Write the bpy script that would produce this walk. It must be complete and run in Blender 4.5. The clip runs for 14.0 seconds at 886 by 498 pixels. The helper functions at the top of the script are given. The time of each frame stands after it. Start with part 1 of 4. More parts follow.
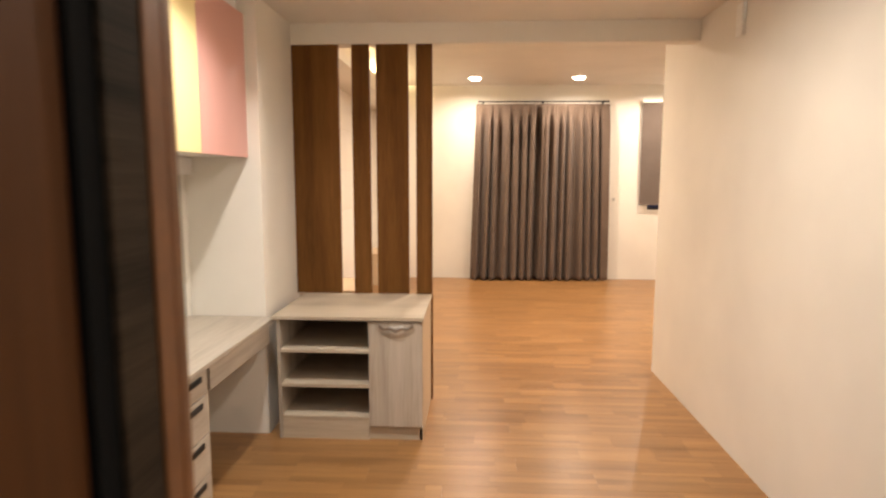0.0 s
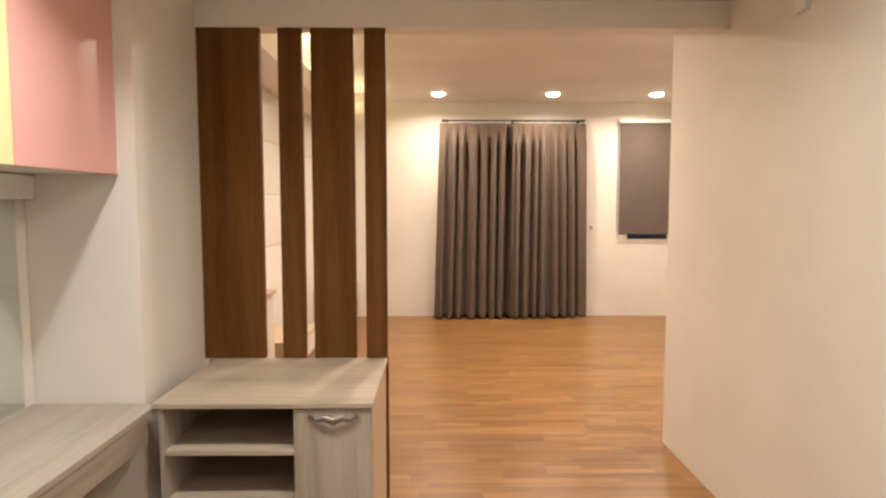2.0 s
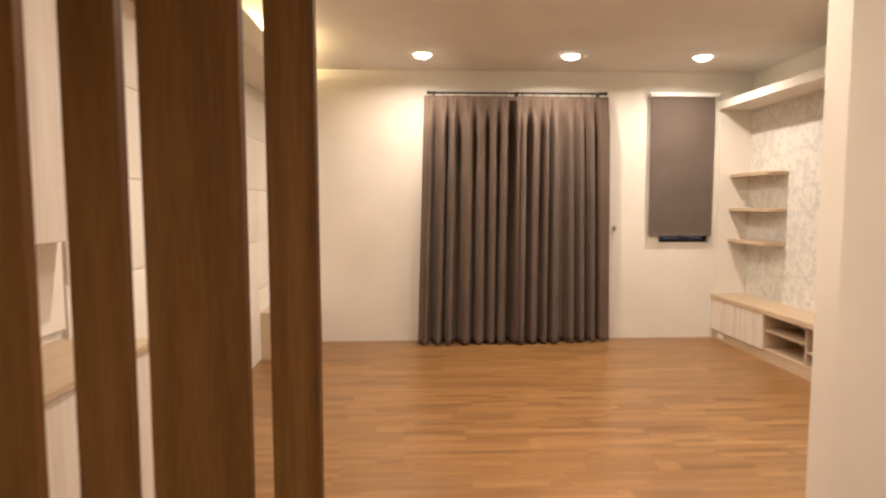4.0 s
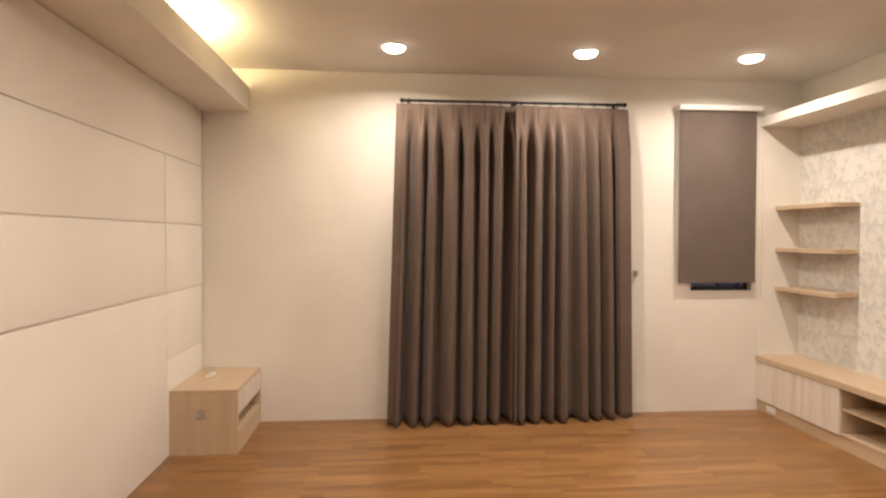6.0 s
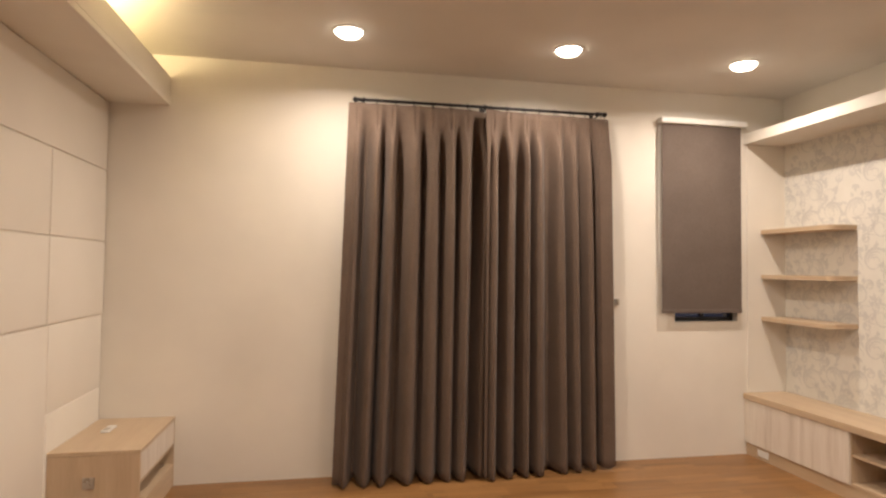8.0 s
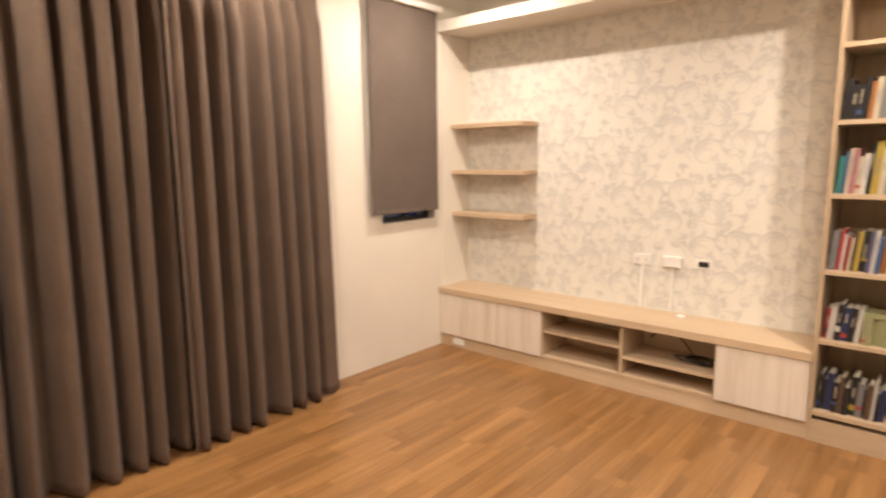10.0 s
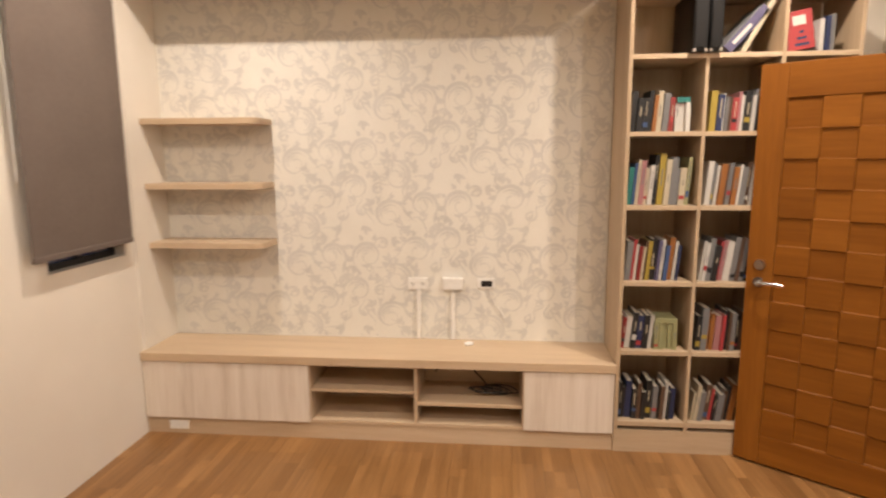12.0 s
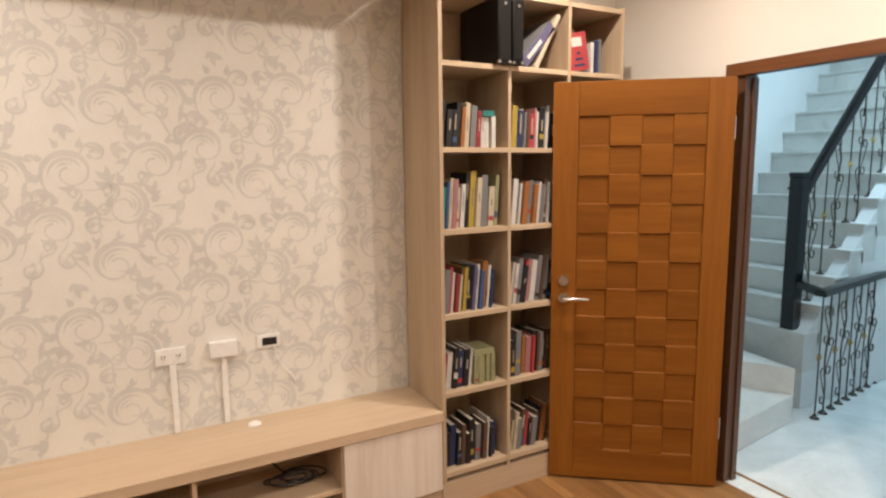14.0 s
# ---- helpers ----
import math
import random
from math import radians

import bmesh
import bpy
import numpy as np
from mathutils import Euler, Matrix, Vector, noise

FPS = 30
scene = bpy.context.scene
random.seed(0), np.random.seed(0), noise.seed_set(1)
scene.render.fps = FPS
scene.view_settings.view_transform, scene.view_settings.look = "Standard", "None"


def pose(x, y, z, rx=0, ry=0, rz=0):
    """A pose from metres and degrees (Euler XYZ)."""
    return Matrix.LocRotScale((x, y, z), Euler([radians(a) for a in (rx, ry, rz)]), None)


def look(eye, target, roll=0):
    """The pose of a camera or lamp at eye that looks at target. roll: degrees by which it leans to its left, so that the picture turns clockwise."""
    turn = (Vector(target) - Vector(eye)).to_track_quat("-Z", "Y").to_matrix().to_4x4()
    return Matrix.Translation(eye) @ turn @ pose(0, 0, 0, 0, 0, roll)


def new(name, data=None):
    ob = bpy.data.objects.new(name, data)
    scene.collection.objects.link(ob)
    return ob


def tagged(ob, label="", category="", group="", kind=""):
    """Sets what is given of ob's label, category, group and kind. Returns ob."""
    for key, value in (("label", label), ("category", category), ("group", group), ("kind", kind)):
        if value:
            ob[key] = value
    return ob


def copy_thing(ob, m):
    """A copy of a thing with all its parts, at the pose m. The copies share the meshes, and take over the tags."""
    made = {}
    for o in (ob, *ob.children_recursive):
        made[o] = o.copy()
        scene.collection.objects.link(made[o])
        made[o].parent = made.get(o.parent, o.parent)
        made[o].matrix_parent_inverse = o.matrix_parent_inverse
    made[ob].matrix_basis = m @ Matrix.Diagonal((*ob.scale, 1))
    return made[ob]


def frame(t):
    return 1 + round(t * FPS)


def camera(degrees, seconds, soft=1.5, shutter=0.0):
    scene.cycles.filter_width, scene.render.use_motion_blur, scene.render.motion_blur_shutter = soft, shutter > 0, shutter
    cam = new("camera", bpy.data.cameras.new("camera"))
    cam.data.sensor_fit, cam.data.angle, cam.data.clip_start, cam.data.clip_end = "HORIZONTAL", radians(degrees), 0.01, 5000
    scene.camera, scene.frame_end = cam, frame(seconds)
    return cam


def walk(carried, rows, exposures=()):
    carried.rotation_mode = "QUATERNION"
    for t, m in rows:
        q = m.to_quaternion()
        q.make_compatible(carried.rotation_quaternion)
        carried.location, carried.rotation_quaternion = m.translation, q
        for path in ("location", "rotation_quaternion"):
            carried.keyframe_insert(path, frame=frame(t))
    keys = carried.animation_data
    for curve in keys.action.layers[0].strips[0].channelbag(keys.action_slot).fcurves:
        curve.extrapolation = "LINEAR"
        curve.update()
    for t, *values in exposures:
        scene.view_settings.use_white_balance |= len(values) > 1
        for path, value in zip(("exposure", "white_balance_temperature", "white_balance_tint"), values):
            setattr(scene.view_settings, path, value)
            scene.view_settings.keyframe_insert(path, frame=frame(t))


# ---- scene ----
cam = camera(73.9, 14.0, soft=2.3, shutter=0.4)
PATH = [
    (0, (0.774, -0.068, 1.583), (0.67, 1.916, 1.346), 0.1),
    (0.5, (0.748, 0.25, 1.552), (0.727, 2.241, 1.37), 0.1),
    (1, (0.718, 0.412, 1.564), (0.727, 2.406, 1.407), 0.0),
    (1.5, (0.702, 0.611, 1.557), (0.725, 2.606, 1.414), 0.0),
    (2, (0.74, 0.941, 1.579), (0.765, 2.935, 1.433), 0.0),
    (2.5, (0.716, 1.294, 1.526), (0.746, 3.288, 1.374), 0.2),
    (3, (0.699, 1.711, 1.5), (0.735, 3.705, 1.346), 0.1),
    (5.3, (0.769, 3.755, 1.622), (0.923, 5.745, 1.494), -0.0),
    (5.5, (0.779, 3.859, 1.605), (0.932, 5.851, 1.508), 0.1),
    (6, (0.761, 4.151, 1.595), (0.933, 6.143, 1.554), 0.1),
    (6.5, (0.795, 4.378, 1.597), (0.991, 6.368, 1.634), 0.1),
    (7, (0.793, 4.549, 1.619), (1.022, 6.533, 1.726), 0.1),
    (7.2, (0.77, 4.614, 1.589), (1.03, 6.593, 1.725), 0.2),
    (9.5, (0.506, 5.634, 1.505), (1.571, 7.306, 1.238), -0.1),
    (10, (0.42, 6.003, 1.593), (1.904, 7.311, 1.291), -0.6),
    (10.5, (0.46, 6.385, 1.603), (2.191, 7.342, 1.309), -0.4),
    (11, (0.539, 6.689, 1.628), (2.377, 7.419, 1.336), -0.4),
    (11.5, (0.669, 6.985, 1.682), (2.584, 7.471, 1.37), -0.6),
    (12, (0.935, 7.2, 1.653), (2.902, 7.385, 1.341), -0.3),
    (12.5, (1.173, 7.313, 1.703), (3.138, 7.176, 1.358), -0.6),
    (13, (1.332, 7.557, 1.656), (3.24, 7.035, 1.361), -0.4),
    (13.5, (1.509, 7.667, 1.667), (3.331, 6.899, 1.365), -0.6),
    (14, (1.72, 7.824, 1.678), (3.464, 6.884, 1.405), -0.7),
]
EXPOSURES = [(0, 0.5, 6730, 10), (0.5, 0.30, 6630, 10), (1.0, 0.26, 6630, 10), (2.0, 0.24, 6480, 10), (3.0, 0.17, 6500, 10), (5.5, -0.14, 6180, 10), (6.0, -0.12, 6200, 10), (6.5, -0.1, 6210, 10), (7.0, -0.37, 6220, 10),
             (9.5, 0.06, 6480, 10), (10.0, 0.15, 6480, 10), (11.0, 0.05, 6380, 10), (12.0, -0.14, 6380, 10), (13.0, -0.21, 6280, 10), (14.0, -0.22, 6130, 10)]
walk(cam, [(t, look(eye, target, roll)) for t, eye, target, roll in PATH], EXPOSURES)

# ---- light and world ----
world = bpy.data.worlds.new("night")
scene.world = world
world.use_nodes = True
bg = world.node_tree.nodes["Background"]
bg.inputs["Color"].default_value = (0.02, 0.035, 0.09, 1)
bg.inputs["Strength"].default_value = 0.35

WARM = (1.0, 0.83, 0.68)
NEUTRAL = (1.0, 0.91, 0.82)
DAYWHITE = (1.0, 0.955, 0.92)
COOL = (0.62, 0.88, 1.0)
ZC = 3.02      # living room ceiling
ZS = 2.63      # study ceiling
LIVING_DOWNLIGHTS = [(0.775, 8.61), (2.25, 8.61), (3.59, 8.61), (0.775, 5.69), (2.25, 5.69), (3.59, 6.08)]
# study ceiling is out of view; the pair at y 0.95 is added fill
STUDY_DOWNLIGHTS = [(-0.12, 2.5), (1.15, 2.4), (-0.12, 0.95), (1.7, 0.95)]
COVE_BULBS = [8.05, 5.9]


def disc_lamp(name, at, watts, colour, size=0.11, spread=162):
    """The light of one downlight: a small disc that shines downwards."""
    d = bpy.data.lights.new(name, "AREA")
    d.energy, d.color, d.shape, d.size, d.spread = watts, colour, "DISK", size, radians(spread)
    ob = new(name, d)
    ob.matrix_world = look(at, (at[0], at[1] + 0.001, 0))
    return ob


for x, y in LIVING_DOWNLIGHTS:
    disc_lamp("downlight_lamp", (x, y, ZC - 0.041), 25 if y > 8 else 31 if x > 3 else 42 if x < 1 else 37, WARM, 0.07)
for x, y in STUDY_DOWNLIGHTS:
    disc_lamp("study_lamp", (x, y, ZS - 0.046), (11.5 if x < 0 else 18.5) if y > 2 else (2 if x < 0 else 8), DAYWHITE if x < 0 else NEUTRAL, spread=128 if x < 0 else 168)
for y in COVE_BULBS:
    d = bpy.data.lights.new("cove_lamp", "POINT")
    d.energy, d.color, d.shadow_soft_size = 48, (1.0, 0.78, 0.42), 0.07
    new("cove_lamp", d).location = (-0.66, y, 2.785)
d = bpy.data.lights.new("stair_lamp", "AREA")
d.energy, d.color, d.shape, d.size, d.size_y = 58, COOL, "RECTANGLE", 1.1, 0.5
new("stair_lamp", d).matrix_world = look((3.3, 3.0, 3.40), (3.3, 3.0, 0))
# added fill light for the unseen entry space, no known fitting
d = bpy.data.lights.new("back_room_lamp", "AREA")
d.energy, d.color, d.shape, d.size = 5, NEUTRAL, "DISK", 0.3
new("back_room_lamp", d).matrix_world = look((1.2, -0.9, 2.58), (1.2, -0.9, 0))

# ---- materials ----


def base_mat(name, rough=0.5, metal=0.0, spec=0.5):
    m = bpy.data.materials.new(name)
    m.use_nodes = True
    nt = m.node_tree
    b = nt.nodes["Principled BSDF"]
    b.inputs["Roughness"].default_value = rough
    b.inputs["Metallic"].default_value = metal
    b.inputs["Specular IOR Level"].default_value = spec
    return m, nt, b


def node(nt, kind, **kw):
    n = nt.nodes.new(kind)
    for k, v in kw.items():
        if k in n.inputs:
            n.inputs[k].default_value = v
    return n


def ramp(nt, fac, stops):
    r = nt.nodes.new("ShaderNodeValToRGB")
    e = r.color_ramp.elements
    while len(e) < len(stops):
        e.new(0.5)
    for el, (p, c) in zip(e, stops):
        el.position, el.color = p, (*c, 1)
    nt.links.new(fac, r.inputs["Fac"])
    return r.outputs["Color"]


def math_node(nt, op, a, b=None):
    n = nt.nodes.new("ShaderNodeMath")
    n.operation = op
    for i, v in enumerate((a, b)):
        if v is None:
            continue
        if isinstance(v, (int, float)):
            n.inputs[i].default_value = v
        else:
            nt.links.new(v, n.inputs[i])
    return n.outputs[0]


def mix_colour(nt, fac, a, b, mode="MIX"):
    n = nt.nodes.new("ShaderNodeMix")
    n.data_type, n.blend_type = "RGBA", mode
    for i, v in ((0, fac), (6, a), (7, b)):
        if isinstance(v, (int, float)):
            n.inputs[i].default_value = v
        elif isinstance(v, tuple):
            n.inputs[i].default_value = (*v, 1)
        else:
            nt.links.new(v, n.inputs[i])
    return n.outputs[2]


def coords(nt, scale=(1, 1, 1), random_shift=False):
    tc = nt.nodes.new("ShaderNodeTexCoord")
    out = tc.outputs["Object"]
    if random_shift:
        info = nt.nodes.new("ShaderNodeObjectInfo")
        add = nt.nodes.new("ShaderNodeVectorMath")
        add.operation = "ADD"
        shift = nt.nodes.new("ShaderNodeVectorMath")
        shift.operation = "SCALE"
        shift.inputs[0].default_value = (17.0, 31.0, 23.0)
        nt.links.new(info.outputs["Random"], shift.inputs["Scale"])
        nt.links.new(out, add.inputs[0])
        nt.links.new(shift.outputs[0], add.inputs[1])
        out = add.outputs[0]
    mp = nt.nodes.new("ShaderNodeMapping")
    mp.inputs["Scale"].default_value = scale
    nt.links.new(out, mp.inputs["Vector"])
    return mp.outputs["Vector"]


def noise_tex(nt, vec, scale, detail=4, rough=0.55, distort=0.0):
    n = node(nt, "ShaderNodeTexNoise", Scale=scale, Detail=detail, Roughness=rough, Distortion=distort)
    nt.links.new(vec, n.inputs["Vector"])
    return n.outputs["Fac"]


def bump(nt, b, height, strength=0.1, distance=0.002):
    n = node(nt, "ShaderNodeBump", Strength=strength, Distance=distance)
    nt.links.new(height, n.inputs["Height"])
    nt.links.new(n.outputs["Normal"], b.inputs["Normal"])


def rough_from(nt, b, fac, lo, hi):
    n = node(nt, "ShaderNodeMapRange")
    n.inputs["To Min"].default_value, n.inputs["To Max"].default_value = lo, hi
    nt.links.new(fac, n.inputs["Value"])
    nt.links.new(n.outputs[0], b.inputs["Roughness"])


def paint_mat(name, colour, rough=0.6, grain=60.0, vary=0.05, strength=0.08):
    m, nt, b = base_mat(name, rough, spec=0.35)
    v = coords(nt)
    big = noise_tex(nt, v, 1.3, 3)
    fine = noise_tex(nt, v, grain, 3)
    lo = tuple(c * (1 - vary) for c in colour)
    hi = tuple(min(1, c * (1 + vary * 0.6)) for c in colour)
    nt.links.new(ramp(nt, big, [(0.35, lo), (0.65, hi)]), b.inputs["Base Color"])
    bump(nt, b, fine, strength, 0.001)
    rough_from(nt, b, fine, rough - 0.06, rough + 0.06)
    return m


def wood_mat(name, dark, mid, light, along="z", rough=0.45, fine=90.0, contrast=1.0, tone=0.0, spec=0.4):
    """Straight-grained wood; the grain runs along one axis of the thing."""
    m, nt, b = base_mat(name, rough, spec=spec)
    s = {"x": (0.055, 1, 1), "y": (1, 0.055, 1), "z": (1, 1, 0.055)}[along]
    v = coords(nt, s, True)
    broad = noise_tex(nt, v, 9.0, 4, 0.6, 0.6)
    thin = noise_tex(nt, v, fine, 5, 0.7)
    f = math_node(nt, "ADD", math_node(nt, "MULTIPLY", broad, 0.62), math_node(nt, "MULTIPLY", thin, 0.38))
    w = 0.17 / contrast
    col = ramp(nt, f, [(0.5 - w, dark), (0.5, mid), (0.5 + w, light)])
    if tone:
        info = nt.nodes.new("ShaderNodeObjectInfo")
        t = ramp(nt, info.outputs["Random"], [(0.0, (1 - tone,) * 3), (1.0, (1, 1, 1))])
        col = mix_colour(nt, 1.0, col, t, "MULTIPLY")
    nt.links.new(col, b.inputs["Base Color"])
    bump(nt, b, thin, 0.12, 0.0006)
    rough_from(nt, b, broad, rough - 0.07, rough + 0.08)
    return m


def fabric_mat(name, dark, light):
    m, nt, b = base_mat(name, 0.85, spec=0.2)
    v = coords(nt)
    weave = noise_tex(nt, coords(nt, (1, 1, 0.25)), 240.0, 3, 0.7)
    cloud = noise_tex(nt, v, 3.0, 4)
    f = math_node(nt, "ADD", math_node(nt, "MULTIPLY", weave, 0.6), math_node(nt, "MULTIPLY", cloud, 0.4))
    nt.links.new(ramp(nt, f, [(0.35, dark), (0.65, light)]), b.inputs["Base Color"])
    b.inputs["Sheen Weight"].default_value = 0.08
    b.inputs["Sheen Roughness"].default_value = 0.5
    bump(nt, b, weave, 0.25, 0.0008)
    return m


def paper_mat(name, lo, hi, rough):
    """Embossed wallpaper: fine fibres and a faint cloudiness."""
    m, nt, b = base_mat(name, rough, spec=0.4)
    v = coords(nt)
    fibre = noise_tex(nt, v, 160.0, 3)
    cloud = noise_tex(nt, v, 6.0, 4)
    f = math_node(nt, "ADD", math_node(nt, "MULTIPLY", fibre, 0.5), math_node(nt, "MULTIPLY", cloud, 0.5))
    nt.links.new(ramp(nt, f, [(0.36, lo), (0.64, hi)]), b.inputs["Base Color"])
    rough_from(nt, b, fibre, rough - 0.05, rough + 0.05)
    bump(nt, b, fibre, 0.12, 0.0006)
    return m


def plain_mat(name, colour, rough=0.5, metal=0.0, spec=0.5, vary=0.05):
    m, nt, b = base_mat(name, rough, metal, spec)
    f = noise_tex(nt, coords(nt), 35.0, 3)
    nt.links.new(ramp(nt, f, [(0.3, tuple(c * (1 - vary) for c in colour)), (0.7, tuple(min(1, c * (1 + vary)) for c in colour))]), b.inputs["Base Color"])
    rough_from(nt, b, f, max(0.02, rough - 0.04), rough + 0.05)
    return m


def glow_mat(name, colour, strength):
    m, nt, b = base_mat(name)
    b.inputs["Base Color"].default_value = (0.8, 0.8, 0.8, 1)
    b.inputs["Emission Color"].default_value = (*colour, 1)
    b.inputs["Emission Strength"].default_value = strength
    return m


def tile_mat(name, lo, hi, rough):
    m, nt, b = base_mat(name, rough, spec=0.5)
    v = coords(nt)
    vein = noise_tex(nt, v, 2.2, 6, 0.65, 1.4)
    spot_f = noise_tex(nt, v, 45.0, 3)
    f = math_node(nt, "ADD", math_node(nt, "MULTIPLY", vein, 0.8), math_node(nt, "MULTIPLY", spot_f, 0.2))
    nt.links.new(ramp(nt, f, [(0.35, lo), (0.62, hi)]), b.inputs["Base Color"])
    rough_from(nt, b, vein, rough - 0.05, rough + 0.08)
    return m


M_WALL = paint_mat("wall_paint", (0.78, 0.74, 0.67), 0.62)
M_CEIL = paint_mat("ceiling_paint", (0.74, 0.705, 0.65), 0.75)
M_STAIR_WALL = paint_mat("stair_wall_paint", (0.78, 0.79, 0.79), 0.6)
M_PANEL = paint_mat("padded_panel_vinyl", (0.82, 0.775, 0.70), 0.55, 220.0, 0.03, 0.12)


def strip_floor_mat():
    """Laminate boards printed with three narrow strips of oak each."""
    m = wood_mat("floor_laminate", (0.205, 0.098, 0.034), (0.300, 0.153, 0.056), (0.39, 0.210, 0.082), "x", 0.31, 70.0, 0.9, 0.06)
    nt = m.node_tree
    b = nt.nodes["Principled BSDF"]
    old = b.inputs["Base Color"].links[0].from_socket
    tc = nt.nodes.new("ShaderNodeTexCoord")
    sep = nt.nodes.new("ShaderNodeSeparateXYZ")
    nt.links.new(tc.outputs["Object"], sep.inputs[0])
    info = nt.nodes.new("ShaderNodeObjectInfo")
    comb = nt.nodes.new("ShaderNodeCombineXYZ")
    nt.links.new(math_node(nt, "ADD", sep.outputs["X"], math_node(nt, "MULTIPLY", info.outputs["Random"], 40.0)), comb.inputs["X"])
    nt.links.new(math_node(nt, "ADD", sep.outputs["Y"], 0.0825), comb.inputs["Y"])
    br = nt.nodes.new("ShaderNodeTexBrick")
    br.offset, br.offset_frequency = 0.37, 1
    for k, v in (("Scale", 1.0), ("Mortar Size", 0.0006), ("Brick Width", 0.43), ("Row Height", 0.055), ("Bias", 0.0)):
        br.inputs[k].default_value = v
    br.inputs["Color1"].default_value = (0.70, 0.675, 0.65, 1)
    br.inputs["Color2"].default_value = (1.0, 1.0, 1.0, 1)
    br.inputs["Mortar"].default_value = (0.62, 0.60, 0.58, 1)
    nt.links.new(comb.outputs[0], br.inputs["Vector"])
    nt.links.new(mix_colour(nt, 1.0, old, br.outputs["Color"], "MULTIPLY"), b.inputs["Base Color"])
    return m


M_FLOOR = strip_floor_mat()
M_FLOOR_GAP = plain_mat("floor_joint", (0.13, 0.065, 0.027), 0.8)
M_OAK = wood_mat("light_oak_laminate", (0.46, 0.34, 0.225), (0.55, 0.42, 0.285), (0.62, 0.49, 0.35), "z", 0.5, 120.0, 0.9)
M_OAK_Y = wood_mat("light_oak_top", (0.46, 0.34, 0.225), (0.55, 0.42, 0.285), (0.62, 0.49, 0.35), "y", 0.42, 120.0, 0.9)
M_OAK_X = wood_mat("light_oak_shelf", (0.46, 0.34, 0.225), (0.55, 0.42, 0.285), (0.62, 0.49, 0.35), "x", 0.5, 120.0, 0.9)
# the light oak again, darkened to carry the shade inside the bookcase
M_CASE = wood_mat("bookcase_oak_shaded", (0.37, 0.27, 0.175), (0.45, 0.34, 0.225), (0.52, 0.405, 0.28), "z", 0.5, 120.0, 0.9)
M_CASE_Y = wood_mat("bookcase_shelf_oak_shaded", (0.40, 0.295, 0.19), (0.48, 0.365, 0.245), (0.55, 0.43, 0.305), "y", 0.5, 120.0, 0.9)
M_WASH = wood_mat("whitewashed_laminate", (0.55, 0.47, 0.39), (0.70, 0.63, 0.55), (0.78, 0.72, 0.65), "z", 0.5, 60.0, 0.9)
M_ASH_X = wood_mat("grey_ash_top", (0.34, 0.275, 0.20), (0.455, 0.38, 0.29), (0.54, 0.465, 0.365), "x", 0.42, 80.0, 0.9)
M_ASH_Y = wood_mat("grey_ash_desk", (0.30, 0.25, 0.20), (0.41, 0.355, 0.29), (0.50, 0.445, 0.375), "y", 0.42, 80.0, 0.9)
M_ASH = wood_mat("grey_ash_front", (0.30, 0.25, 0.20), (0.42, 0.365, 0.30), (0.52, 0.46, 0.39), "z", 0.5, 70.0, 1.0)
M_SLAT = wood_mat("walnut_slat", (0.078, 0.031, 0.0065), (0.13, 0.054, 0.012), (0.185, 0.082, 0.021), "z", 0.6, 110.0, 1.0, spec=0.15)
M_DOOR = wood_mat("amber_stained_wood", (0.150, 0.048, 0.0046), (0.207, 0.072, 0.0076), (0.268, 0.101, 0.012), "z", 0.45, 60.0, 0.8, spec=0.22)
M_DOOR_X = wood_mat("amber_stained_block", (0.146, 0.046, 0.0045), (0.203, 0.070, 0.0074), (0.265, 0.099, 0.012), "x", 0.5, 60.0, 0.8, 0.14, spec=0.16)
M_FRAME = wood_mat("dark_door_frame_wood", (0.055, 0.024, 0.010), (0.10, 0.045, 0.02), (0.15, 0.07, 0.03), "z", 0.4, 70.0, 0.8)
M_FRAME_TOP = wood_mat("reddish_frame_wood", (0.10, 0.036, 0.011), (0.15, 0.056, 0.017), (0.20, 0.078, 0.024), "x", 0.4, 70.0, 0.8)
M_JAMB = wood_mat("jamb_wood", (0.055, 0.020, 0.006), (0.09, 0.033, 0.009), (0.125, 0.047, 0.013), "z", 0.6, 70.0, 0.7, spec=0.15)
M_JAMB_DARK = wood_mat("dark_grained_wood", (0.012, 0.009, 0.006), (0.03, 0.022, 0.015), (0.055, 0.038, 0.025), "y", 0.7, 60.0, 1.4, spec=0.08)
M_CURTAIN = fabric_mat("taupe_curtain_cloth", (0.103, 0.072, 0.054), (0.152, 0.109, 0.084))
M_BLIND = fabric_mat("taupe_blind_cloth", (0.118, 0.092, 0.078), (0.160, 0.127, 0.108))
M_PAPER = paper_mat("wallpaper", (0.72, 0.702, 0.65), (0.78, 0.762, 0.71), 0.62)
M_INK = paper_mat("wallpaper_silver_print", (0.575, 0.567, 0.542), (0.68, 0.67, 0.64), 0.5)
M_WHITE = plain_mat("white_plastic", (0.80, 0.79, 0.76), 0.35)
M_WHITE_LAM = plain_mat("white_laminate", (0.78, 0.77, 0.75), 0.4)
# grey-brown laminate, its colour darkened for the shade inside the cabinets
M_GREY_SHADED = plain_mat("grey_brown_shaded_laminate", (0.28, 0.245, 0.215), 0.5)
M_BLACK = plain_mat("black_metal", (0.012, 0.011, 0.011), 0.35, 0.3)
M_BLACK_PLASTIC = plain_mat("black_plastic", (0.012, 0.012, 0.013), 0.4)
M_SEAL = plain_mat("matt_black_rubber", (0.008, 0.008, 0.008), 0.9, 0.0, 0.05)
M_LEATHER = plain_mat("black_leather", (0.008, 0.0075, 0.0075), 0.38, 0.0, 0.2)
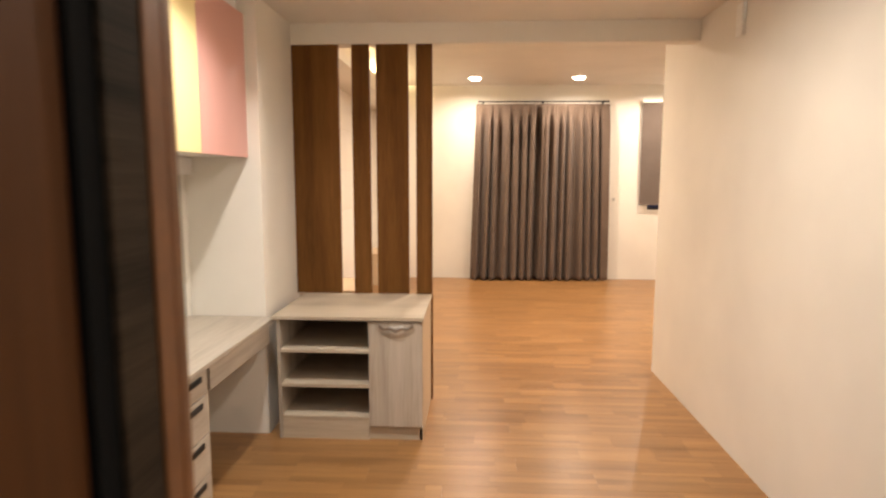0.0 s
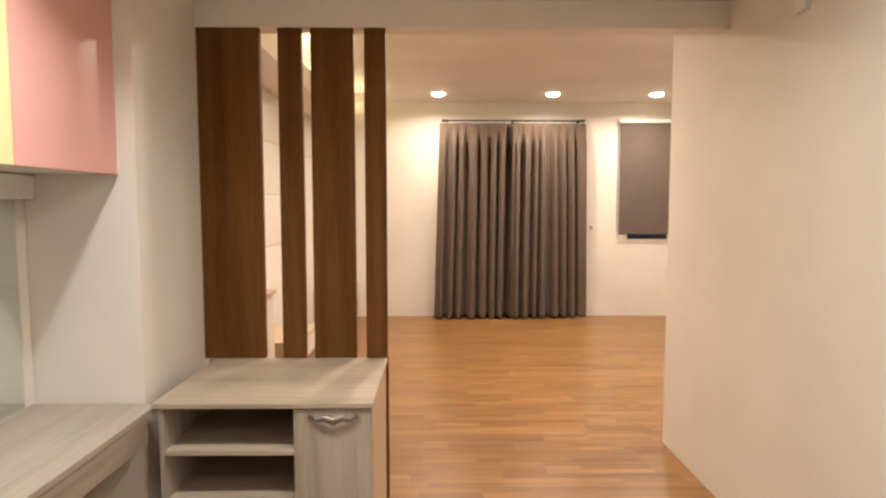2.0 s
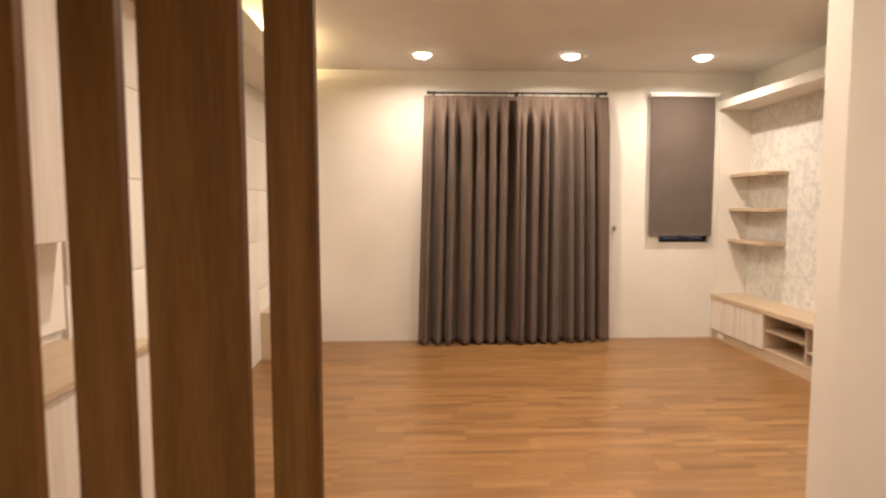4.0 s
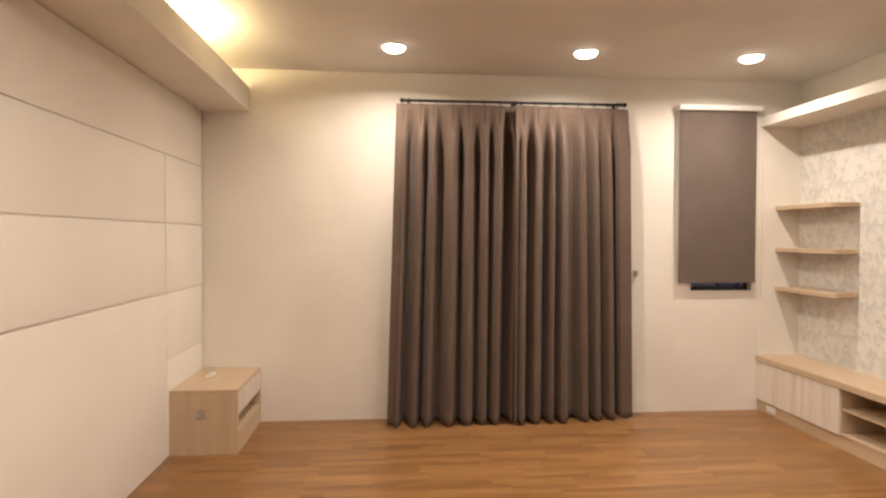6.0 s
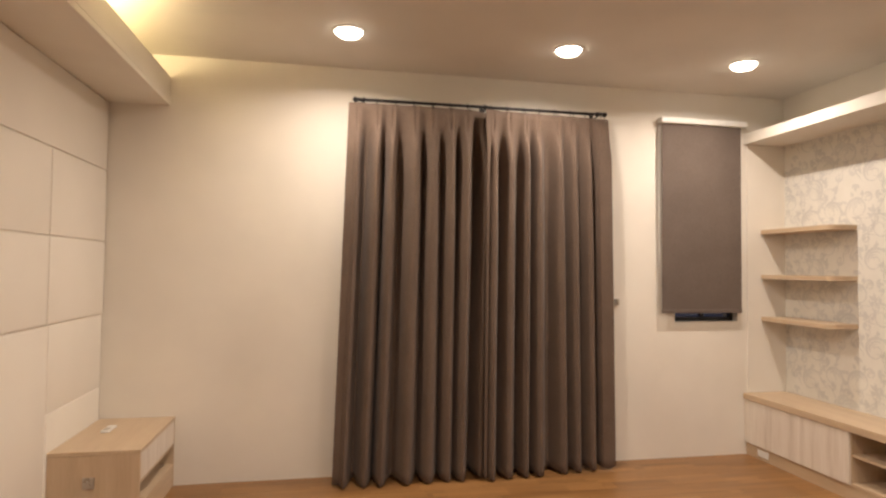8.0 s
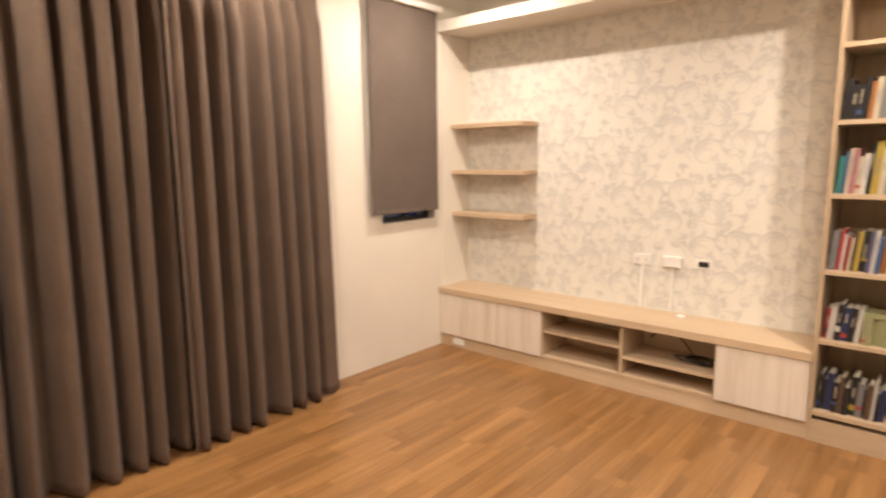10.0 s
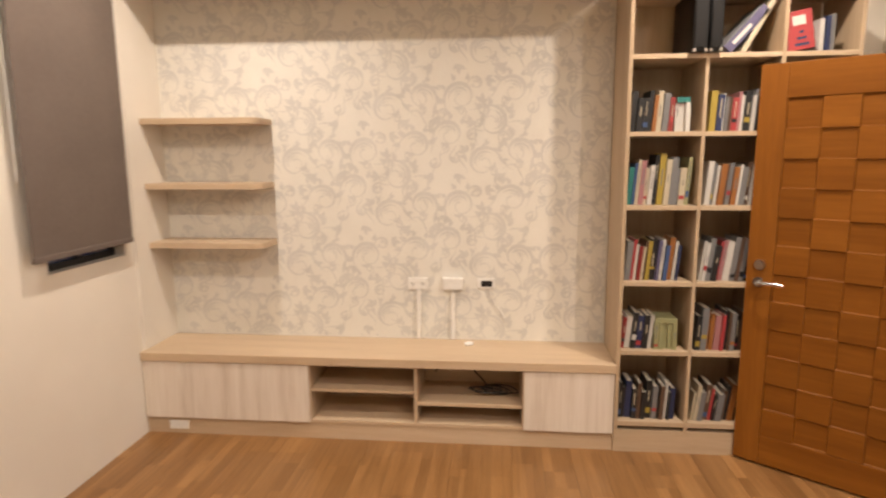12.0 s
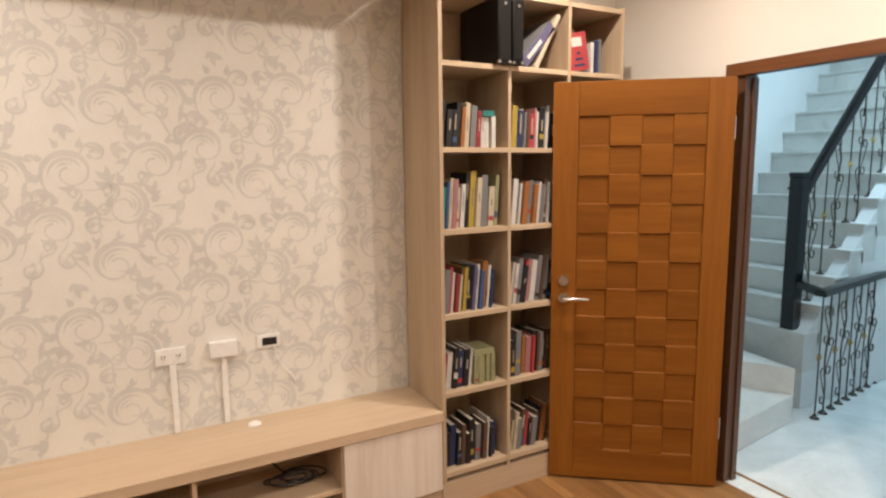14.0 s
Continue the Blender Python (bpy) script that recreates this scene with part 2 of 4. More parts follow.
M_STEEL = plain_mat("brushed_steel", (0.55, 0.52, 0.48), 0.28, 1.0)
M_PEWTER = plain_mat("dull_pewter", (0.33, 0.30, 0.27), 0.42, 0.9)
M_CHROME = plain_mat("satin_chrome", (0.62, 0.61, 0.60), 0.2, 1.0)
M_BLUE = plain_mat("pale_blue_lacquer", (0.36, 0.52, 0.72), 0.34, vary=0.008)
M_YELLOW = plain_mat("pale_yellow_lacquer", (0.80, 0.65, 0.33), 0.36, vary=0.008)
M_PINK = plain_mat("salmon_pink_lacquer", (0.68, 0.37, 0.32), 0.34, vary=0.008)
M_IRON = plain_mat("wrought_iron", (0.075, 0.062, 0.048), 0.42, 0.6)
M_BRASS = plain_mat("aged_brass", (0.42, 0.28, 0.10), 0.4, 0.9)
M_RAIL = plain_mat("black_lacquered_wood", (0.010, 0.010, 0.012), 0.18)
M_TILE = tile_mat("landing_marble", (0.62, 0.66, 0.66), (0.76, 0.79, 0.79), 0.2)
M_STEP = tile_mat("stair_marble", (0.60, 0.60, 0.57), (0.72, 0.72, 0.69), 0.28)
M_GLOW = glow_mat("downlight_glow", (1.0, 0.88, 0.70), 17.0)
M_BULB = glow_mat("bulb_glow", (1.0, 0.80, 0.45), 18.0)
M_PAGES = plain_mat("book_pages", (0.68, 0.63, 0.52), 0.8)

m_glass, nt_, b_ = base_mat("night_glass", 0.03)
b_.inputs["Base Color"].default_value = (0.9, 0.95, 1.0, 1)
b_.inputs["Transmission Weight"].default_value = 1.0
b_.inputs["IOR"].default_value = 1.45
M_GLASS = m_glass
m_mir, nt_, b_ = base_mat("mirror_silver", 0.02, 1.0)
b_.inputs["Base Color"].default_value = (0.80, 0.86, 0.83, 1)
M_MIRROR = m_mir

# ---- building helpers ----
ORIGIN = {}


def box(bm, x0, x1, y0, y1, z0, z1, bevel=0.0):
    vs = [bm.verts.new((x, y, z)) for x in (x0, x1) for y in (y0, y1) for z in (z0, z1)]
    faces = [(0, 1, 3, 2), (4, 6, 7, 5), (0, 4, 5, 1), (2, 3, 7, 6), (0, 2, 6, 4), (1, 5, 7, 3)]
    fs = [bm.faces.new([vs[i] for i in f]) for f in faces]
    if bevel:
        es = list({e for f in fs for e in f.edges})
        bmesh.ops.bevel(bm, geom=es, offset=bevel, segments=2, profile=0.6, affect="EDGES")
    return bm


def rod(bm, a, b, r0, r1=None, n=12):
    """A round bar from a to b."""
    a, b = Vector(a), Vector(b)
    q = (b - a).to_track_quat("Z", "Y").to_matrix()
    r1 = r0 if r1 is None else r1
    rings = []
    for c, r in ((a, r0), (b, r1)):
        rings.append([bm.verts.new(c + q @ Vector((r * math.cos(k * math.tau / n), r * math.sin(k * math.tau / n), 0))) for k in range(n)])
    for k in range(n):
        bm.faces.new((rings[0][k], rings[0][(k + 1) % n], rings[1][(k + 1) % n], rings[1][k]))
    bm.faces.new(rings[0][::-1])
    bm.faces.new(rings[1])
    return bm


def tube(bm, pts, r, n=8):
    """A round bar bent along points."""
    pts = [Vector(p) for p in pts]
    rings = []
    for i, p in enumerate(pts):
        d = (pts[min(i + 1, len(pts) - 1)] - pts[max(i - 1, 0)]).normalized()
        u = d.cross(Vector((0.13, 0.21, 0.97)) if abs(d.z) < 0.9 else Vector((1, 0, 0))).normalized()
        v = d.cross(u)
        rings.append([bm.verts.new(p + r * (math.cos(k * math.tau / n) * u + math.sin(k * math.tau / n) * v)) for k in range(n)])
    for a, b in zip(rings, rings[1:]):
        for k in range(n):
            bm.faces.new((a[k], a[(k + 1) % n], b[(k + 1) % n], b[k]))
    bm.faces.new(rings[0][::-1])
    bm.faces.new(rings[-1])
    return bm


def lathe(bm, centre, profile, n=20):
    """A turned shape round a vertical axis; profile: (radius, height)."""
    c = Vector(centre)
    rings = [[bm.verts.new(c + Vector((r * math.cos(k * math.tau / n), r * math.sin(k * math.tau / n), z))) for k in range(n)] for r, z in profile]
    for a, b in zip(rings, rings[1:]):
        for k in range(n):
            bm.faces.new((a[k], a[(k + 1) % n], b[(k + 1) % n], b[k]))
    bm.faces.new(rings[0][::-1])
    bm.faces.new(rings[-1])
    return bm


def finish(bm, name, material, smooth=False):
    bmesh.ops.recalc_face_normals(bm, faces=bm.faces)
    me = bpy.data.meshes.new(name)
    bm.to_mesh(me)
    bm.free()
    me.materials.append(material)
    if smooth:
        for p in me.polygons:
            p.use_smooth = True
        me.set_sharp_from_angle(angle=radians(38))
    return me


def thing(name, at, label, category, group="", kind=""):
    """An Empty at a thing's base."""
    ob = new(name)
    ob.location = at
    ORIGIN[ob.name] = Vector(at)
    ob.empty_display_size = 0.1
    return tagged(ob, label, category, group, kind)


def part(name, bm, material, parent, label="", smooth=False):
    o = ORIGIN[parent.name]
    bmesh.ops.translate(bm, verts=bm.verts, vec=-o)
    ob = new(name, finish(bm, name, material, smooth))
    ob.parent = parent
    ORIGIN[ob.name] = o
    return tagged(ob, label)


def solid(name, bm, material, label="", category="", kind="", group="", smooth=False):
    """A thing of one mesh, with its origin where the world's is."""
    ob = new(name, finish(bm, name, material, smooth))
    ORIGIN[ob.name] = Vector((0, 0, 0))
    return tagged(ob, label, category, group, kind)


def B(*a, bevel=0.0):
    return box(bmesh.new(), *a, bevel=bevel)


def plate_with_hole(name, axis, x0, x1, z0, z1, d0, d1, hole, material, label):
    """A wall with one opening; it lies along x (axis 'y') and is d0 to d1 thick."""
    bm = bmesh.new()
    hx0, hx1, hz0, hz1 = hole
    for a, b, c, d in ((x0, hx0, z0, z1), (hx1, x1, z0, z1), (hx0, hx1, hz1, z1), (hx0, hx1, z0, hz0)):
        if b - a > 1e-4 and d - c > 1e-4:
            box(bm, a, b, d0, d1, c, d)
    return solid(name, bm, material, label, "wall", "structure")

# ---- structure ----
YF, XTV, XL = 9.31, 4.52, -0.88
plate_with_hole("wall_far", "y", -1.05, 4.70, 0, ZC + 0.1, YF, YF + 0.19, (3.477, 4.06, 1.106, 2.70), M_WALL, "cream painted wall with a window and curtains")
solid("wall_bed", B(-1.05, XL, 4.10, YF, 0, ZC + 0.1), M_WALL, "cream painted wall behind the padded panels", "wall", "structure")
solid("wall_tv", B(XTV, 4.70, 5.10, YF, 0, ZC + 0.1), M_WALL, "cream painted wall beside the bookcase", "wall", "structure")
wallpaper = solid("wallpaper_panel", B(XTV - 0.006, XTV - 0.001, 6.545, YF - 0.001, 0.45, 2.62), M_PAPER, "cream wallpaper with silver-grey scroll pattern", "wallpaper", "structure")
plate_with_hole("wall_door", "y", 2.44, 4.70, 0, ZC + 0.1, 5.00, 5.10, (2.66, 3.70, 0, 2.15), M_WALL, "cream painted wall round the open door")
solid("wall_partition", B(2.26, 2.44, 0.40, 4.77, 0, ZC + 0.1), M_WALL, "cream painted partition wall", "wall", "structure")
solid("wall_partition_end", B(2.40, 2.44, 4.77, 5.10, 0, ZC + 0.1), M_WALL, "cream painted end of the partition wall", "wall", "structure")
solid("wall_column", B(-1.10, -0.49, 3.392, 4.10, 0, ZC + 0.1), M_WALL, "white painted column beside the desk", "column", "structure")
solid("wall_study", B(-1.10, -0.96, 0.40, 3.392, 0, ZS + 0.1), M_WALL, "white painted wall behind the desk", "wall", "structure")
plate_with_hole("wall_entry", "y", -1.10, 2.44, 0, ZS + 0.1, 0.20, 0.40, (0.49, 1.50, 0, 2.16), M_WALL, "white painted wall round the entry door")
solid("wall_back_1", B(-1.10, -0.95, -1.90, 0.20, 0, ZS + 0.1), M_WALL, "white painted wall of the entry space", "wall", "structure")
solid("wall_back_2", B(2.26, 2.44, -1.90, 0.20, 0, ZS + 0.1), M_WALL, "white painted wall of the entry space", "wall", "structure")
solid("wall_back_3", B(-1.10, 2.44, -2.05, -1.90, 0, ZS + 0.1), M_WALL, "white painted wall of the entry space", "wall", "structure")
solid("ceiling_study", B(-1.10, 2.44, -2.05, 4.04, ZS, ZS + 0.09), M_CEIL, "white painted lower ceiling of the study", "ceiling", "structure")
solid("ceiling_living", B(-1.05, 4.70, 4.04, YF + 0.1, ZC, ZC + 0.09), M_CEIL, "white painted living room ceiling", "ceiling", "structure")
solid("beam", B(-0.49, 2.26, 4.04, 4.16, 2.492, ZC, bevel=0.004), M_WALL, "white painted ceiling beam above the screen", "beam", "structure")



def scroll_print(y0, y1, z0, z1, x):
    """Printed acanthus scrolls: one repeat of curls, stems and leaves, laid over the wall again and again."""
    repeat = []                                   # strokes: (points, widths)

    def ribbon(pts, widths):
        """A stroke whose width follows a few given values along it."""
        n, m = len(pts) - 1, len(widths) - 1
        out = []
        for k in range(n + 1):
            q = k / n * m
            a = min(int(q), m - 1)
            f = q - a
            f = f * f * (3 - 2 * f)
            out.append(widths[a] * (1 - f) + widths[a + 1] * f)
        repeat.append((pts, out))

    def curl(cx, cy, r, start, hand, sweep=470, wide=0.036, tail=0.10):
        """A comma-shaped scroll: a thin tail, a thick back split by a light line, a curled eye."""
        def at(q, off=0.0):
            a = radians(start) + hand * radians(sweep) * q
            rr = r * (1 - 0.80 * q ** 0.85) - off
            return cx + rr * math.cos(a), cy + rr * math.sin(a)
        n = 34
        if tail:
            a = radians(start)
            tx, ty = -hand * -math.sin(a), -hand * math.cos(a)
            lead = []
            for k in range(12):
                q = 1 - k / 11
                lead.append((cx + r * math.cos(a) + tail * q * tx + 0.45 * tail * q * q * math.cos(a), cy + r * math.sin(a) + tail * q * ty + 0.45 * tail * q * q * math.sin(a)))
            ribbon(lead, (0.001, 0.006, 0.007))
        ribbon([at(k / n) for k in range(n + 1)], (0.007, wide * 0.62, wide * 0.70, 0.010, 0.006, 0.005, 0.007, 0.013))
        off = wide * 0.68
        ribbon([at(0.04 + 0.36 * k / 16, off) for k in range(17)], (0.001, wide * 0.40, wide * 0.46, 0.002))
        ribbon([at(0.10 + 0.22 * k / 10, off + wide * 0.52) for k in range(11)], (0.001, wide * 0.32, 0.001))
        ex, ey = at(0.62)
        leaf(ex, ey, r * 0.55, start + hand * (sweep * 0.62 + 50), wide * 0.7, hand)

    def leaf(px, py, long, turn, wide, bend):
        """A pointed leaf that curves to one side."""
        pts = []
        for k in range(9):
            q = k / 8
            a = radians(turn) + bend * 0.9 * q
            pts.append((px + long * q * math.cos(a), py + long * q * math.sin(a)))
        ribbon(pts, (0.003, wide * 0.8, wide, wide * 0.55, 0.0008))

    def spray(px, py, turn, size, bend):
        """A fan of leaves at a stem's end."""
        for d, k in ((-40, 0.7), (0, 1.0), (36, 0.75)):
            leaf(px, py, size * k, turn + d, size * 0.42, bend * (1 if d > 0 else -0.6))

    def stem(a, b, bow):
        (ax, ay), (bx, by) = a, b
        pts = []
        for k in range(15):
            q = k / 14
            w = bow * math.sin(math.tau * q * 0.75)
            pts.append((ax + (bx - ax) * q - (by - ay) * w, ay + (by - ay) * q + (bx - ax) * w))
        ribbon(pts, (0.002, 0.008, 0.008, 0.002))

    # six large curls, each with a crest of leaves on its back
    for cx, cy, r, start, hand, sweep in ((0.13, 0.52, 0.108, 215, -1, 330), (0.315, 0.375, 0.105, 120, -1, 345), (0.06, 0.30, 0.100, 190, -1, 310),
                                          (0.44, 0.555, 0.100, 165, -1, 290), (0.265, 0.135, 0.108, 20, 1, 330), (0.475, 0.20, 0.098, -30, 1, 310)):
        curl(cx, cy, r, start, hand, sweep + 140)
        for d, size in ((-15, 0.050), (20, 0.048), (60, 0.042), (100, 0.042), (140, 0.044)):
            a = radians(start + hand * d)
            spray(cx + r * math.cos(a), cy + r * math.sin(a), start + hand * (d + 35), size, hand)
        curl(cx + 0.75 * r * math.cos(radians(start - hand * 60)), cy + 0.75 * r * math.sin(radians(start - hand * 60)), 0.030, start + 90, -hand, 480, 0.009, 0.05)
    for a, b, bow in (((0.13, 0.40), (0.26, 0.27), 0.22), ((0.40, 0.43), (0.42, 0.31), -0.3), ((0.54, 0.46), (0.44, 0.34), 0.25), ((0.16, 0.24), (0.13, 0.08), -0.25), ((0.38, 0.10), (0.54, 0.06), 0.25)):
        stem(a, b, bow)
    for px, py, turn, bend in ((0.25, 0.49, 60, 1), (0.20, 0.38, 200, -1), (0.41, 0.43, 40, 1), (0.37, 0.265, -20, -1), (0.16, 0.20, 110, 1),
                               (0.12, 0.07, 250, 1), (0.37, 0.03, 80, -1), (0.54, 0.36, 150, 1), (0.28, 0.61, 20, -1), (0.55, 0.08, 300, 1)):
        for d, k in ((-50, 0.75), (0, 1.0), (50, 0.8)):
            leaf(px, py, 0.062 * k, turn + d, 0.026, bend * 0.5)
    for cx, cy, r, start, hand in ((0.20, 0.30, 0.040, 60, 1), (0.39, 0.29, 0.038, 200, -1), (0.26, 0.45, 0.042, 300, 1), (0.55, 0.46, 0.040, 20, -1), (0.10, 0.17, 0.040, 130, 1), (0.37, 0.04, 0.042, 250, -1), (0.55, 0.04, 0.036, 90, 1), (0.22, 0.60, 0.045, 160, -1), (0.02, 0.42, 0.045, 330, 1)):
        curl(cx, cy, r, start, hand, 450, 0.020, 0.06)
    wide, high = 0.58, 0.64
    verts, faces = [], []
    for iy in range(-1, int((y1 - y0) / wide) + 2):
        for iz in range(-1, int((z1 - z0) / high) + 2):
            for n, (pts, widths) in enumerate(repeat):
                first = len(verts)
                for k, (u, v) in enumerate(pts):
                    (ua, va), (ub, vb) = pts[max(0, k - 1)], pts[min(len(pts) - 1, k + 1)]
                    d = math.hypot(ub - ua, vb - va) or 1.0
                    for side in (-0.5, 0.5):
                        py = y1 - (u + iy * wide) + side * widths[k] * (vb - va) / d
                        pz = z0 + v + (iz - 0.5 * (iy % 2)) * high + side * widths[k] * (ub - ua) / d
                        verts.append((x - 0.0004 - 0.000006 * n, py, pz))
                for k in range(len(pts) - 1):
                    quad = (first + 2 * k, first + 2 * k + 1, first + 2 * k + 3, first + 2 * k + 2)
                    if all(y0 < verts[q][1] < y1 and z0 < verts[q][2] < z1 for q in quad):
                        faces.append(quad)
    me = bpy.data.meshes.new("scroll_print")
    me.from_pydata(verts, [], faces)
    me.materials.append(M_INK)
    ob = new("scroll_print", me)
    ob.parent = wallpaper
    return tagged(ob, "silver-grey printed acanthus scrolls", kind="stuff")


scroll_print(6.548, YF - 0.014, 0.515, 2.602, XTV - 0.006)

# cove over the bed wall: soffit board with an upright lip
cove = thing("cove", (-0.66, 6.7, 2.66), "cream boxed light cove along the bed wall", "cove", kind="structure")
part("soffit", B(XL, -0.445, 4.16, YF - 0.001, 2.66, 2.695, bevel=0.003), M_WALL, cove)
part("lip", B(-0.475, -0.445, 4.16, YF - 0.002, 2.6955, 2.86, bevel=0.003), M_WALL, cove)
for y in COVE_BULBS:
    t = thing("cove_bulb", (-0.66, y, 2.696), "warm glowing bulb lying in the cove", "bulb", "cove bulbs")
    part("socket", rod(bmesh.new(), (-0.66, y - 0.10, 2.75), (-0.66, y - 0.05, 2.75), 0.018), M_WHITE, t)
    part("foot", B(-0.68, -0.64, y - 0.10, y - 0.06, 2.696, 2.734), M_WHITE, t)
    part("tube", rod(bmesh.new(), (-0.66, y - 0.05, 2.75), (-0.66, y + 0.05, 2.75), 0.02), M_BULB, t)


def downlight(x, y, z):
    t = thing("downlight", (x, y, z), "round recessed ceiling downlight, switched on", "downlight", "ceiling downlights")
    bm = bmesh.new()
    n = 28
    prof = [(0.104, 0.0), (0.102, -0.006), (0.090, -0.009), (0.084, -0.002)]
    rings = [[bm.verts.new((x + r * math.cos(k * math.tau / n), y + r * math.sin(k * math.tau / n), z + h)) for k in range(n)] for r, h in prof]
    for a, b in zip(rings, rings[1:]):
        for k in range(n):
            bm.faces.new((a[k], a[(k + 1) % n], b[(k + 1) % n], b[k]))
    part("ring", bm, M_WHITE, t, smooth=True)
    part("diffuser", lathe(bmesh.new(), (x, y, z), [(0.083, -0.001), (0.083, -0.010), (0.078, -0.020), (0.066, -0.029), (0.045, -0.036), (0.020, -0.039)], 28), M_GLOW, t, "glowing diffuser")


for x, y in LIVING_DOWNLIGHTS:
    downlight(x, y, ZC)
# the added fill pair at y 0.95 gets fittings as well
for x, y in STUDY_DOWNLIGHTS:
    downlight(x, y, ZS)

# landing and stair hall
solid("floor_landing", B(2.44, 5.2, -0.2, 5.002, -0.2, -0.004), M_TILE, "pale polished marble tile landing", "floor", "structure")
solid("threshold", B(2.66, 3.70, 5.002, 5.118, -0.03, 0.004), M_TILE, "pale stone door threshold", "threshold", "structure")
solid("wall_stair_1", B(5.0, 5.2, -0.2, 5.00, -0.0, 3.5), M_STAIR_WALL, "white painted stairwell wall", "wall", "structure")
solid("wall_stair_2", B(2.44, 5.0, -0.4, -0.2, 0, 3.5), M_STAIR_WALL, "white painted stairwell wall", "wall", "structure")
solid("wall_stair_3", B(2.441, 2.455, -0.2, 5.00, 0, 3.5), M_STAIR_WALL, "white painted stairwell side", "wall", "structure")
solid("wall_stair_4", B(2.44, 5.2, 5.00, 5.10, ZC + 0.101, 3.6), M_STAIR_WALL, "white painted wall above the door", "wall", "structure")
solid("wall_stair_5", B(4.70, 5.2, 5.00, 5.10, 0, ZC + 0.1), M_STAIR_WALL, "white painted stairwell wall", "wall", "structure")
solid("ceiling_stair", B(2.2, 5.3, -0.4, 5.1, 3.5, 3.6), M_CEIL, "white stairwell ceiling", "ceiling", "structure")

# ---- study: desk corner ----


def slot_pull(parent, y0, y1, z, x):
    part("handle", B(x - 0.004, x + 0.006, y0, y1, z - 0.014, z + 0.014, bevel=0.003), M_BLACK_PLASTIC, parent, "black recessed pull")


DX = -0.43                      # desk front
desk = thing("desk", (-0.7, 2.8, 0), "built-in grey ash desk with drawers", "desk")
part("desktop", B(-0.958, DX, 2.235, 3.388, 0.722, 0.748, bevel=0.003), M_ASH_Y, desk)
apron = part("apron_drawer", B(-0.90, DX - 0.02, 2.53, 3.33, 0.60, 0.720, bevel=0.002), M_ASH_Y, desk)
part("cabinet_side", B(-0.94, DX - 0.03, 2.505, 2.523, 0, 0.598), M_ASH, desk)
part("back_panel", B(-0.955, -0.942, 2.24, 3.388, 0, 0.72), M_WHITE_LAM, desk)
for z0, z1 in ((0.60, 0.717), (0.41, 0.592), (0.22, 0.402), (0.05, 0.212)):
    d = part("drawer", B(-0.92, DX - 0.02, 2.24, 2.50, z0, z1, bevel=0.002), M_ASH_Y, desk)
    slot_pull(d, 2.33, 2.44, z1 - 0.035, DX - 0.02)
part("plinth", B(-0.92, DX - 0.05, 2.24, 2.50, 0, 0.048), M_ASH_Y, desk)

mirror = thing("desk_mirror", (-0.95, 2.85, 0.748), "frameless mirror standing on the desk against the wall", "mirror")
part("glass", B(-0.957, -0.949, 2.24, 3.33, 0.750, 1.60, bevel=0.001), M_MIRROR, mirror)
part("edge_strip", B(-0.957, -0.947, 3.332, 3.388, 0.750, 1.60, bevel=0.001), M_WALL, mirror)
lightbox = thing("cabinet_valance", (-0.9, 2.85, 1.6), "shallow white valance under the wall cabinet", "valance")
part("board", B(-0.957, -0.905, 2.24, 3.388, 1.605, 1.703, bevel=0.002), M_WHITE_LAM, lightbox)

wallcab = thing("wall_cabinet", (-0.76, 2.85, 1.705), "wall cabinet with glossy yellow and pink doors", "cabinet")
part("body", B(-0.957, -0.582, 2.24, 3.388, 1.71, 2.50), M_WHITE_LAM, wallcab)
part("filler", B(-0.957, -0.60, 2.24, 3.388, 2.502, ZS - 0.001), M_WHITE_LAM, wallcab)
part("yellow_door", B(-0.580, -0.560, 2.245, 2.79, 1.705, 2.52, bevel=0.002), M_YELLOW, wallcab, "glossy pale yellow door")
part("pink_door", B(-0.580, -0.560, 2.794, 3.384, 1.705, 2.52, bevel=0.002), M_PINK, wallcab, "glossy salmon pink door")
part("side_strip", B(-0.580, -0.562, 3.3845, 3.3915, 1.705, 2.52), M_WHITE_LAM, wallcab)

tall = thing("tall_cabinet", (-0.7, 1.6, 0), "tall cabinet with pale blue upper doors and a niche", "cabinet")
TX = -0.45
part("back", B(-0.957, -0.94, 1.02, 2.23, 0.0, ZS - 0.002), M_GREY_SHADED, tall)
part("side_panel", B(-0.938, TX - 0.022, 2.212, 2.230, 0, ZS - 0.002), M_WHITE_LAM, tall)
part("side_panel", B(-0.938, TX - 0.022, 1.02, 1.038, 0, ZS - 0.002), M_WHITE_LAM, tall)
# niche side and top in the shade-darkened laminate, like the back
part("niche_side", B(-0.938, TX - 0.03, 2.206, 2.211, 0.862, 1.342), M_GREY_SHADED, tall)
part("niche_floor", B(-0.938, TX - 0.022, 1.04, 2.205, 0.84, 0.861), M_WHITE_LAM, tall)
part("niche_top", B(-0.938, TX - 0.022, 1.04, 2.205, 1.343, 1.362), M_GREY_SHADED, tall)
for y0, y1 in ((1.022, 1.622), (1.626, 2.228)):
    part("blue_door", B(TX - 0.02, TX, y0, y1, 1.340, ZS - 0.03, bevel=0.002), M_BLUE, tall, "glossy pale blue door")
    part("pink_door", B(TX - 0.02, TX, y0, y1 + 0.004, 0.09, 0.858, bevel=0.002), M_PINK, tall, "glossy salmon pink door")
part("plinth", B(-0.938, TX - 0.05, 1.04, 2.21, 0, 0.088), M_WHITE_LAM, tall)

